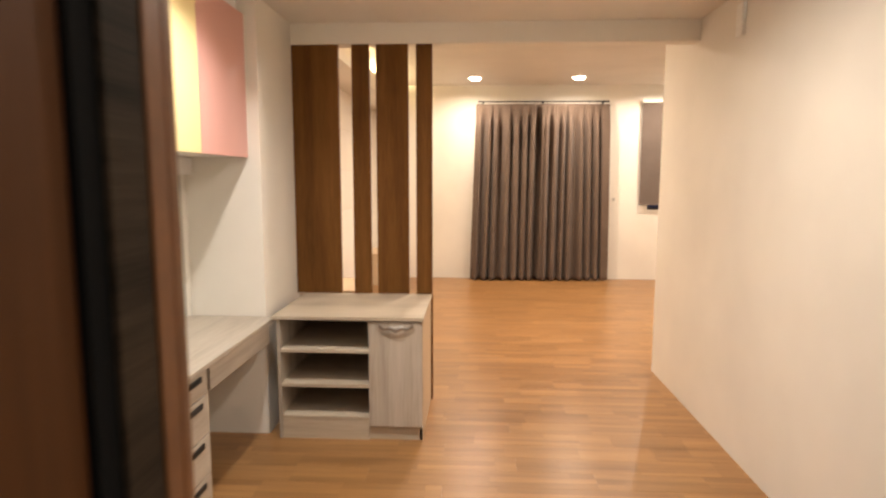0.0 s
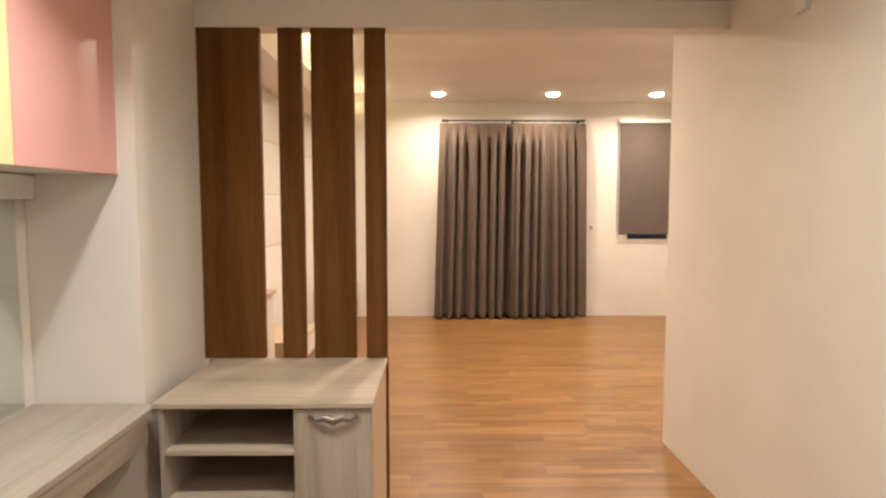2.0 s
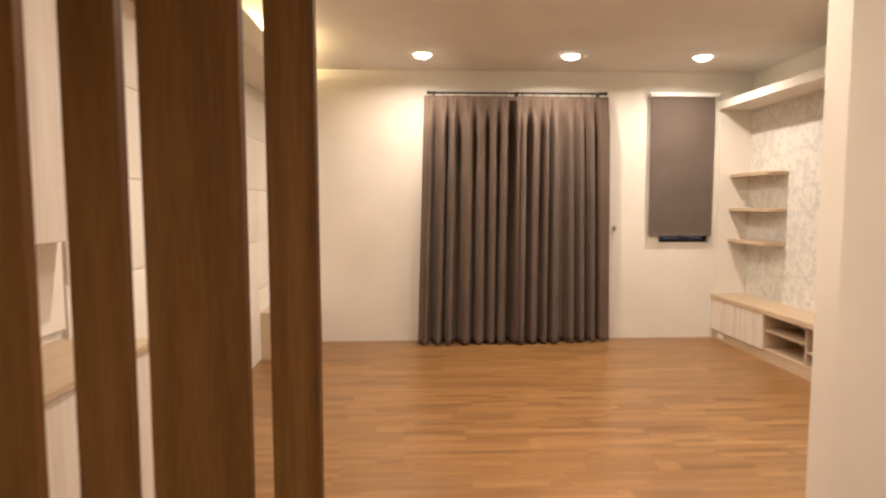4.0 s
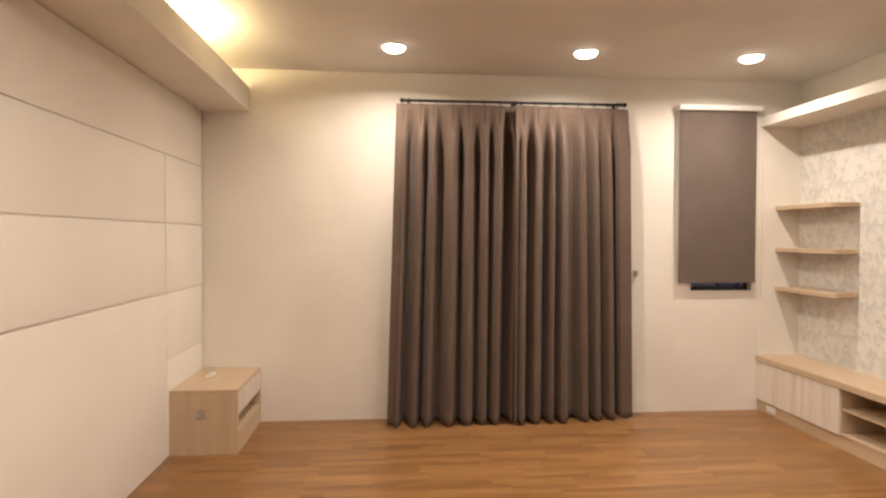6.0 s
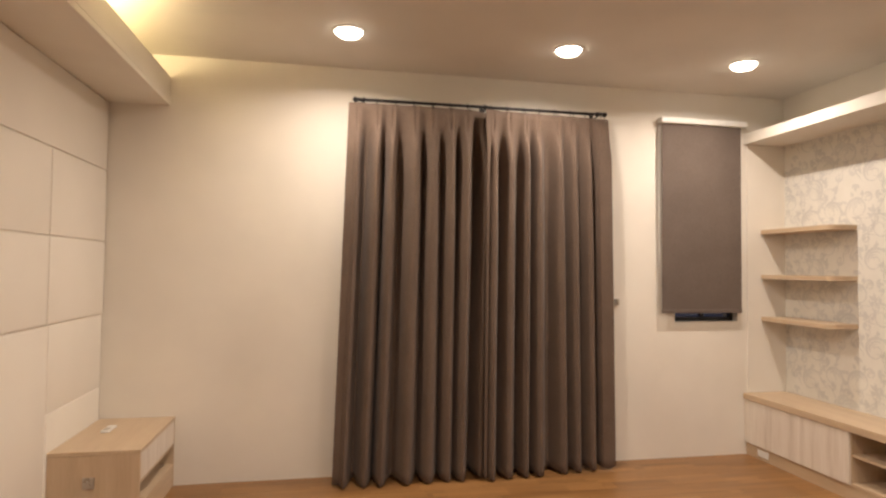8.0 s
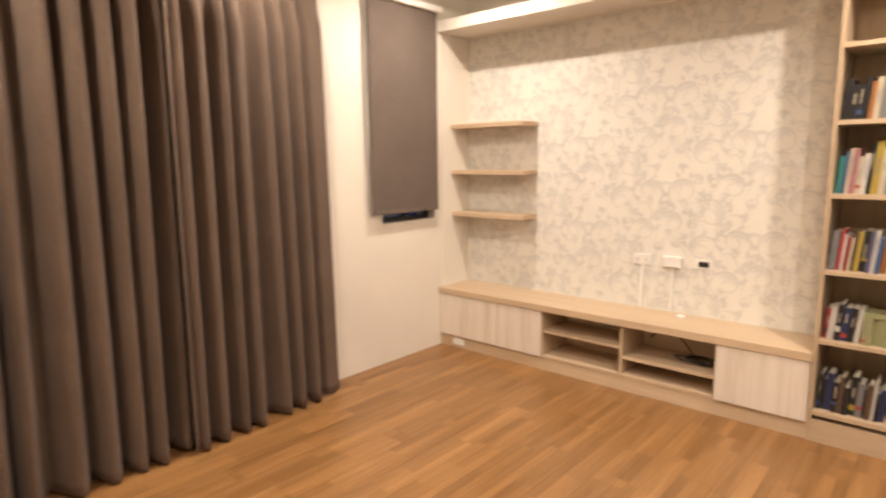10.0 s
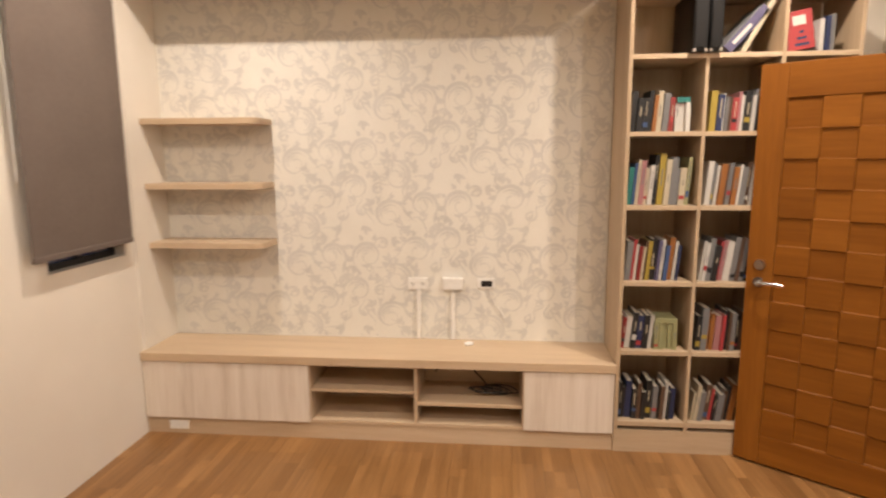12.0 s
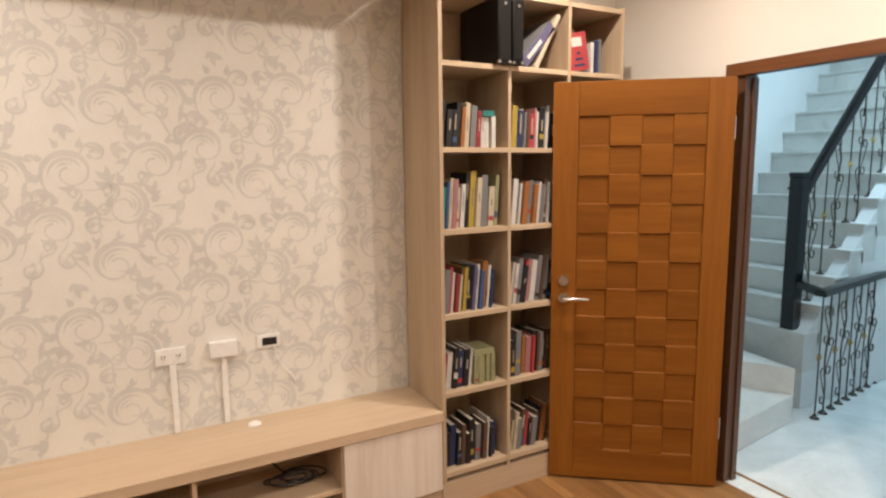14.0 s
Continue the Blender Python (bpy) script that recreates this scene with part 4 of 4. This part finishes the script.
# books
PALETTE = {
    "black": (0.014, 0.014, 0.016), "navy": (0.02, 0.032, 0.10), "white": (0.66, 0.64, 0.60), "cream": (0.56, 0.49, 0.36),
    "red": (0.27, 0.025, 0.025), "crimson": (0.42, 0.045, 0.05), "orange": (0.34, 0.13, 0.03), "yellow": (0.42, 0.31, 0.05),
    "teal": (0.025, 0.20, 0.18), "green": (0.05, 0.13, 0.05), "grey": (0.20, 0.20, 0.205), "brown": (0.11, 0.062, 0.038),
    "pink": (0.40, 0.18, 0.19), "blue": (0.05, 0.10, 0.24), "lime": (0.33, 0.33, 0.17), "violet": (0.105, 0.095, 0.18)}
M_BOOK = {k: plain_mat("book_cover_" + k, tuple(0.8 * v for v in c), 0.45) for k, c in PALETTE.items()}


def book(y, z, w, h, depth, colour, lean=0.0, kind="paperback"):
    """One upright book: a cover wrapped round its pages, with bars for the title."""
    t = thing("book", (0, 0, 0), "", "book", "books in the bookcase")
    x0 = FX + 0.03 + random.uniform(0.0, 0.03)
    bm = bmesh.new()
    c = 0.0022
    box(bm, 0, depth, -w / 2, -w / 2 + c, 0, h)
    box(bm, 0, depth, w / 2 - c, w / 2, 0, h)
    box(bm, -0.0005, c, -w / 2 + c, w / 2 - c, 0, h)
    part("cover", bm, M_BOOK[colour], t)
    part("page_block", B(c, depth - 0.004, -w / 2 + c, w / 2 - c, 0.003, h - 0.004), M_PAGES, t)
    if w > 0.016 and random.random() < 0.65:
        tone = "cream" if colour in ("black", "navy", "red", "crimson", "brown", "violet", "blue", "teal", "green") else "grey"
        bm = bmesh.new()
        box(bm, -0.0013, -0.0006, -w * 0.10, w * 0.10, h * random.uniform(0.35, 0.55), h * random.uniform(0.65, 0.9))
        part("title_bar", bm, M_BOOK[tone], t)
        if random.random() < 0.6:
            z0 = random.uniform(0.08, 0.3)
            part("spine_band", B(-0.0013, -0.0006, -w * 0.44, w * 0.44, h * z0, h * (z0 + random.uniform(0.06, 0.16))), M_BOOK[random.choice(("crimson", "white", "black", "yellow", "blue", "orange"))], t)
    t.matrix_basis = pose(x0, y, z, lean, 0, 0)
    t["label"] = f"{colour} {kind} book standing upright on a shelf" if abs(lean) < 4 else f"{colour} {kind} book leaning on a shelf"
    return t


ROWS_OF_BOOKS = {
    (0, 4): (0.175, 0.205, "black black black black orange cream grey red white- white- white- white-"),
    (1, 4): (0.170, 0.200, "yellow navy white grey brown crimson pink white black white grey black cream"),
    (0, 3): (0.200, 0.260, "teal blue cream pink cream white black yellow cream grey grey cream lime white grey black cream"),
    (1, 3): (0.190, 0.220, "white grey white orange brown grey orange white grey brown white grey black cream"),
    (0, 2): (0.190, 0.235, "grey crimson white red cream brown yellow black violet white blue orange white navy"),
    (1, 2): (0.200, 0.235, "white white grey black crimson pink white grey brown grey black"),
    (0, 1): (0.175, 0.195, "red white black navy black white lime- lime- lime- lime- lime- lime- cream-"),
    (1, 1): (0.200, 0.230, "black grey orange orange pink crimson black brown grey black brown"),
    (0, 0): (0.170, 0.210, "black black navy black brown black black grey black brown white black navy blue orange"),
    (1, 0): (0.160, 0.200, "cream cream grey brown crimson black grey brown black orange")}
rng = random.Random(11)
for (c, r), (h0, h1, names) in ROWS_OF_BOOKS.items():
    y = BY[c] - 0.024 - (0.008 if c else 0)
    lean = rng.choice((3, 5, 7)) if c else rng.choice((3, 4, 5))
    short = []
    for nm in names.split():
        low = nm.endswith("-")
        nm = nm.rstrip("-")
        w = rng.uniform(0.011, 0.033)
        h = rng.uniform(h0 - 0.012, h1 + 0.012)
        a = lean + rng.uniform(-0.5, 0.5)
        if low:
            w, h, a = 0.023, 0.148, 0.0
            y -= 0.012 if not short else 0.0
        y -= w / 2 + 0.0015
        if y - w / 2 < BY[c + 1] + 0.045:
            break
        book(y, BZ[r] + (0.0285 if r == 0 else 0.0245) + math.sin(radians(abs(a))) * w / 2, w, h, rng.uniform(0.13, 0.18), nm, a)
        if low:
            short.append(y)
        y -= w / 2
    if short:
        # a book lying flat on the short ones
        z = BZ[r] + 0.0245 + 0.1485
        ya, yb = short[-1] - 0.010, short[0] + 0.008
        t = thing("book", (FX + 0.1, ya, z), "book lying flat on top of shorter books", "book", "books in the bookcase")
        for z0, z1 in ((0, 0.003), (0.023, 0.026)):
            part("cover", B(FX + 0.04, FX + 0.19, ya, yb, z + z0, z + z1), M_BOOK["teal" if r == 4 else "lime"], t)
        part("page_block", B(FX + 0.043, FX + 0.187, ya + 0.002, yb - 0.003, z + 0.0032, z + 0.0228), M_PAGES, t)
        part("spine", B(FX + 0.0385, FX + 0.0398, ya, yb, z, z + 0.026), M_BOOK["teal" if r == 4 else "lime"], t)

# top row: black cases, two leaning binders, red box
ZT = BZ[5] + 0.0245
case_a = thing("black_case", (4.25, 6.21, ZT), "black leather document case standing upright on the top shelf", "case", "document cases")
case_b = thing("black_case", (4.25, 6.13, ZT), "slim black leather document case with a steel rivet", "case", "document cases")
for t, y0, y1, hi in ((case_a, 6.170, 6.245, 0.302), (case_b, 6.100, 6.164, 0.298)):
    xf = FX - 0.035
    ym = (y0 + y1) / 2
    part("body", B(xf, 4.44, y0, y1, ZT, ZT + hi, bevel=0.010), M_LEATHER, t, smooth=True)
    part("spine_flap", B(xf - 0.004, xf - 0.0003, y0 + 0.008, y1 - 0.008, ZT + 0.02, ZT + hi - 0.012, bevel=0.0015), M_LEATHER, t)
    for ya, yb in ((y0 + 0.001, y0 + 0.016), (y1 - 0.016, y1 - 0.001)):
        part("corner", B(xf - 0.003, xf + 0.012, ya, yb, ZT + 0.0005, ZT + 0.014, bevel=0.002), M_PEWTER, t, "dull metal corner")
    part("rivet", rod(bmesh.new(), (xf - 0.007, ym, ZT + hi - 0.035), (xf - 0.0042, ym, ZT + hi - 0.035), 0.007), M_STEEL, t)


def leaning(name, y, lean, w, h, mat_a, label, bars=False):
    t = thing(name, (0, 0, 0), label, "binder", "leaning binders")
    part("cover", B(0, 0.24, -w / 2, w / 2, 0, h, bevel=0.003), mat_a, t)
    if bars:
        part("title_bar", B(-0.0012, -0.0005, -w * 0.18, w * 0.18, h * 0.15, h * 0.6), M_BOOK["white"], t)
        part("side_board", B(0.004, 0.236, w / 2 + 0.0003, w / 2 + 0.002, 0.004, h - 0.004), M_BOOK["grey"], t)
    t.matrix_basis = pose(FX + 0.03, y, ZT + abs(math.sin(radians(lean))) * w / 2, lean, 0, 0)


leaning("binder", 6.055, 42, 0.05, 0.27, M_BOOK["violet"], "violet and grey binder leaning steeply", True)
leaning("folder", 5.975, 28, 0.022, 0.30, M_BOOK["cream"], "cream folder leaning against the bookcase upright")
red = thing("red_package", (0, 0, 0), "red printed cardboard package", "package")
part("box", B(0, 0.16, -0.06, 0.06, 0, 0.19, bevel=0.003), M_BOOK["crimson"], red)
part("label_bar", B(-0.0015, -0.0005, -0.03, 0.03, 0.12, 0.165), M_BOOK["white"], red)
for k in range(3):
    part("print_bar", B(-0.0015, -0.0005, -0.035 + 0.01 * k, 0.03 - 0.012 * k, 0.02 + 0.03 * k, 0.032 + 0.03 * k), M_BOOK["navy"], red)
red.matrix_basis = pose(FX + 0.03, 5.695, ZT + 0.0105, -10, 0, -8)
for k, nm in enumerate(("white", "navy", "grey")):
    book((5.60, 5.575, 5.55)[k], ZT, 0.02, 0.16 + 0.01 * k, 0.14, nm)

# ---- open panelled door ----
HX, HY = 3.600, 5.205
leaf_len, leaf_h = 0.86, 2.085
ang = math.degrees(math.atan2(5.868 - HY, 4.112 - HX))
door = thing("door_2", (0, 0, 0), "amber wooden door with raised checkered blocks, standing open", "door", kind="structure")
bm = bmesh.new()
T = 0.020
ST = 0.125
part("core", B(0.004, leaf_len - 0.004, -0.008, 0.008, 0.016, leaf_h + 0.004), M_DOOR, door)
part("stile", B(0, ST, -T, T, 0.012, leaf_h + 0.008, bevel=0.003), M_DOOR, door)
part("stile", B(leaf_len - ST, leaf_len, -T, T, 0.012, leaf_h + 0.008, bevel=0.003), M_DOOR, door)
part("rail", B(ST + 0.0005, leaf_len - ST - 0.0005, -T, T, leaf_h - 0.16, leaf_h + 0.008, bevel=0.003), M_DOOR_X, door)
part("rail", B(ST + 0.0005, leaf_len - ST - 0.0005, -T, T, 0.012, 0.17, bevel=0.003), M_DOOR_X, door)
cols, rws = 4, 12
cw = (leaf_len - 2 * ST - 0.004) / cols
ch = (leaf_h - 0.16 - 0.17 - 0.004) / rws


def block(raised):
    """A flat raised block, or a sunk one with a sloping rim, on both faces of the leaf."""
    bm = bmesh.new()
    e, d, lo = 0.0006, 0.0188, 0.0100
    if raised:
        box(bm, e, cw - e, -d, d, e, ch - e)
        return finish(bm, "block", M_DOOR_X)
    r = 0.005
    for s in (-1, 1):
        out = [bm.verts.new((x, s * 0.0165, z)) for x, z in ((0, 0), (cw, 0), (cw, ch), (0, ch))]
        inn = [bm.verts.new((x, s * lo, z)) for x, z in ((r, r), (cw - r, r), (cw - r, ch - r), (r, ch - r))]
        for k in range(4):
            bm.faces.new((out[k], out[(k + 1) % 4], inn[(k + 1) % 4], inn[k]))
        bm.faces.new(inn)
    return finish(bm, "block", M_DOOR_X)


blocks = (block(False), block(True))
for i in range(cols):
    for j in range(rws):
        ob = new("block", blocks[(i + j) % 2])
        ob.parent = door
        ob.location = (ST + 0.002 + i * cw, 0, 0.172 + j * ch)
hx = leaf_len - 0.062
for s in (1, -1):
    bm = bmesh.new()
    rod(bm, (hx, s * T, 1.00), (hx, s * (T + 0.012), 1.00), 0.026, n=20)
    rod(bm, (hx, s * (T + 0.012), 1.00), (hx, s * (T + 0.05), 1.00), 0.010, n=14)
    tube(bm, [(hx, s * (T + 0.05), 1.00), (hx - 0.03, s * (T + 0.055), 1.002), (hx - 0.08, s * (T + 0.052), 1.004), (hx - 0.125, s * (T + 0.046), 1.0)], 0.009, 10)
    part("handle", bm, M_CHROME, door, "satin chrome lever handle", True)
    bm = bmesh.new()
    rod(bm, (hx, s * T, 1.09), (hx, s * (T + 0.014), 1.09), 0.027, 0.024, 20)
    rod(bm, (hx, s * (T + 0.014), 1.09), (hx, s * (T + 0.018), 1.09), 0.012, n=14)
    part("deadbolt", bm, M_STEEL, door, "round deadbolt", True)
for z in (0.26, 1.80):
    part("hinge", rod(bmesh.new(), (-0.008, -T, z), (-0.008, -T, z + 0.11), 0.008, n=10), M_STEEL, door)
door.matrix_basis = pose(HX, HY, 0, 0, 0, ang)

dframe = thing("door_frame", (3.15, 5.03, 0), "dark wooden door frame round the open doorway", "door frame", kind="structure")
for x0, x1 in ((3.60, 3.70), (2.66, 2.70)):
    part("jamb", B(x0, x1, 5.045, 5.135, 0, 2.11, bevel=0.003), M_FRAME, dframe)
part("stop", B(3.590, 3.5995, 5.046, 5.085, 0, 2.095, bevel=0.002), M_FRAME, dframe)
part("stop", B(2.7005, 2.715, 5.046, 5.085, 0, 2.095, bevel=0.002), M_FRAME, dframe)
part("head", B(2.66, 3.70, 5.045, 5.135, 2.111, 2.15, bevel=0.003), M_FRAME, dframe)
part("casing", B(2.60, 3.70, 5.136, 5.152, 2.105, 2.165, bevel=0.003), M_FRAME_TOP, dframe)
part("casing", B(2.60, 2.66, 5.102, 5.152, 0, 2.104, bevel=0.003), M_FRAME, dframe)

# ---- stairs beyond the door ----
stairs = thing("staircase", (4.4, 3.9, 0), "pale marble stairs with winding lower steps", "stairs", kind="structure")
RISE, GOING = 0.178, 0.16
SX0, SX1 = 3.97, 4.998
NY = 4.07                        # corner round which the lower steps wind


def winder(z, a0, a1):
    """A wedge step round the newel, from angle a0 to a1 (degrees from +y towards +x)."""
    bm = bmesh.new()
    c = Vector((SX0 - 0.09, NY, 0))

    def reach(a):
        dx, dy = math.sin(radians(a)), math.cos(radians(a))
        t = min((SX1 - c.x) / dx if dx > 1e-6 else 99, (4.998 - NY) / dy if dy > 1e-6 else 99)
        return c + Vector((dx * t, dy * t, 0))
    pts = [c, reach(a0)]
    corner = math.degrees(math.atan2(SX1 - c.x, 4.998 - NY))
    if a0 < corner < a1:
        pts.append(Vector((SX1, 4.998, 0)))
    pts.append(reach(a1))
    lo = [bm.verts.new((p.x, p.y, max(0.0, z - RISE))) for p in pts]
    hi = [bm.verts.new((p.x, p.y, z)) for p in pts]
    bm.faces.new(lo[::-1])
    bm.faces.new(hi)
    for i in range(len(pts)):
        j = (i + 1) % len(pts)
        bm.faces.new((lo[i], lo[j], hi[j], hi[i]))
    part("step", bm, M_STEP, stairs)


winder(RISE, -8, 100)
winder(2 * RISE, 61, 100)
for k in range(3, 19):
    y1 = 3.84 - (k - 3) * GOING
    z = k * RISE
    bm = bmesh.new()
    box(bm, SX0, SX1, y1 - GOING - 0.02, y1, max(0.0, z - RISE - 0.10), z - 0.022)
    box(bm, SX0 - 0.012, SX1, y1 - GOING, y1 + 0.014, z - 0.0219, z, bevel=0.004)
    part("step", bm, M_STEP, stairs)
bm = bmesh.new()
v = [bm.verts.new((x, y, z)) for x in (SX0 + 0.001, SX0 + 0.10) for y, z in ((3.83, 0.0), (3.83, 3 * RISE - 0.06), (3.83 - 15 * GOING, 18 * RISE - 0.06), (3.83 - 15 * GOING, 18 * RISE - 0.55), (2.6, 0.9), (2.6, 0.0))]
n = 6
bm.faces.new(v[:n])
bm.faces.new(v[n:][::-1])
for i in range(n):
    bm.faces.new((v[i], v[(i + 1) % n], v[n + (i + 1) % n], v[n + i]))
part("stringer", bm, M_STAIR_WALL, stairs)

rail = thing("stair_railing", (3.97, NY, 3 * RISE), "black handrail with wrought iron scroll balusters", "railing")
NXP, NYP = SX0 + 0.13, 3.79
NZ = 3 * RISE
bm = bmesh.new()
box(bm, NXP - 0.045, NXP + 0.045, NYP - 0.045, NYP + 0.045, NZ, NZ + 1.05, bevel=0.006)
box(bm, NXP - 0.052, NXP + 0.052, NYP - 0.052, NYP + 0.052, NZ + 0.97, NZ + 0.985, bevel=0.003)
box(bm, NXP - 0.05, NXP + 0.05, NYP - 0.05, NYP + 0.05, NZ + 1.0505, NZ + 1.085, bevel=0.008)
part("newel_post", bm, M_RAIL, rail)


def rail_bar(a, b, name, parent):
    bm = bmesh.new()
    a, b = Vector(a), Vector(b)
    d = (b - a).normalized()
    u = d.cross(Vector((0, 0, 1))).normalized()
    w = u.cross(d)
    prof = [(-0.032, -0.022), (0.032, -0.022), (0.036, 0.0), (0.028, 0.02), (0.0, 0.028), (-0.028, 0.02), (-0.036, 0.0)]
    r0 = [bm.verts.new(a + u * p + w * q) for p, q in prof]
    r1 = [bm.verts.new(b + u * p + w * q) for p, q in prof]
    n = len(prof)
    for i in range(n):
        bm.faces.new((r0[i], r0[(i + 1) % n], r1[(i + 1) % n], r1[i]))
    bm.faces.new(r0[::-1])
    bm.faces.new(r1)
    part(name, bm, M_RAIL, parent, smooth=True)


slope = RISE / GOING
rail_bar((NXP, NYP - 0.04, NZ + 0.94), (NXP, NYP - 2.0, NZ + 0.94 + 1.96 * slope), "handrail", rail)


def scroll(bm, x, y, z, s):
    """An S of iron beside a bar, in the plane of the railing."""
    for cz, d in ((z + 0.09, 1), (z - 0.09, -1)):
        pts = []
        for q in range(15):
            a = q * 0.36
            r = 0.034 * (1 - q / 20)
            pts.append((x, y + s * d * r * math.cos(a), cz + d * r * math.sin(a) * 1.3))
        tube(bm, pts, 0.0046, 5)
    tube(bm, [(x, y + s * 0.034, z + 0.09), (x, y + s * 0.012, z + 0.03), (x, y - s * 0.012, z - 0.03), (x, y - s * 0.034, z - 0.09)], 0.0036, 5)


def baluster(parent, x, y, z0, z1, ornate, k):
    bm = bmesh.new()
    if ornate:
        zm = (z0 + z1) / 2
        pts = [(x, y + 0.022 * math.sin((q - 4) * 0.5) * (1 if 3 < q < 13 else 0), z0 + (z1 - z0) * q / 16) for q in range(17)]
        tube(bm, pts, 0.0055, 6)
        for dz, s in ((0.20, 1), (-0.02, -1), (-0.22, 1)):
            scroll(bm, x, y + s * 0.03, zm + dz, s)
    else:
        rod(bm, (x, y, z0), (x, y, z1), 0.0055, n=6)
    lathe(bm, (x, y, z0), [(0.03, 0), (0.026, 0.008), (0.012, 0.016), (0.008, 0.03)], 10)
    b = part("baluster", bm, M_IRON, parent)
    if not ornate:
        zc = z0 + 0.42
        bm = bmesh.new()
        for q in range(6):
            a = q * math.tau / 6
            rod(bm, (x - 0.004, y, zc), (x + 0.004, y + 0.022 * math.cos(a), zc + 0.026 * math.sin(a)), 0.012, 0.005, 6)
        part("rosette", bm, M_BRASS, b, "brass rosette")


for k in range(1, 15):
    y = NYP - 0.04 - k * 0.14
    step = 3 + int(max(0.0, 3.84 - y) / GOING)
    baluster(rail, NXP, y, step * RISE, NZ + 0.92 + (NYP - 0.04 - y) * slope, k % 2 == 1, k)

guard = thing("landing_railing", (3.9, 3.0, 0), "black handrail with iron scroll balusters on the landing", "railing")
GX, GY = 3.83, 3.93
rail_bar((NXP - 0.04, NYP, 0.86), (GX, GY - 0.02, 0.85), "handrail", guard)
rail_bar((GX, GY + 0.01, 0.85), (GX + 0.40, 1.2, 0.85), "handrail", guard)
for k in range(20):
    y = GY - 0.03 - k * 0.13
    x = GX + 0.148 * (k * 0.13)
    baluster(guard, x, y, 0.0, 0.835, k % 2 == 1, k)

# ---- floor boards, last ----
bm = box(bmesh.new(), -1.10, 2.44, -2.05, 5.0, -0.15, -0.010)
box(bm, -1.10, 4.70, 5.0025, YF + 0.1, -0.15, -0.010)
floor = solid("floor", bm, M_FLOOR_GAP, "warm brown laminate floor of staggered boards", "floor", "structure")
PW, PL = 0.165, 1.22
cache = {}


def board(length):
    key = round(length, 3)
    if key not in cache:
        bm = bmesh.new()
        c, h = 0.0004, 0.0006
        prof = [(-PW / 2, -0.009), (-PW / 2, -h), (-PW / 2 + c * 1.5, 0), (PW / 2 - c * 1.5, 0), (PW / 2, -h), (PW / 2, -0.009)]
        l = length - 0.0004
        r0 = [bm.verts.new((-l / 2, y * 0.998, z)) for y, z in prof]
        r1 = [bm.verts.new((l / 2, y * 0.998, z)) for y, z in prof]
        n = len(prof)
        for i in range(n):
            bm.faces.new((r0[i], r0[(i + 1) % n], r1[(i + 1) % n], r1[i]))
        bm.faces.new(r0[::-1])
        bm.faces.new(r1)
        cache[key] = finish(bm, "board", M_FLOOR)
    return cache[key]


r = 0
y = 0.43
while y < YF + 0.05:
    x0, x1 = (-0.96, 2.27) if y < 4.66 else (XL, 2.42) if y < 5.02 else (XL, 4.52)
    x = x0 - (r * 0.41) % PL
    while x < x1:
        a, b = max(x, x0), min(x + PL, x1)
        if b - a > 0.02:
            ob = new("board", board(b - a))
            ob.parent = floor
            ob.location = ((a + b) / 2, y, 0)
        x += PL
    y += PW
    r += 1
solid("floor_entry", B(-0.95, 2.26, -1.9, 0.345, -0.0095, 0.0), M_FLOOR, "warm brown laminate floor of the entry space", "floor", "structure")
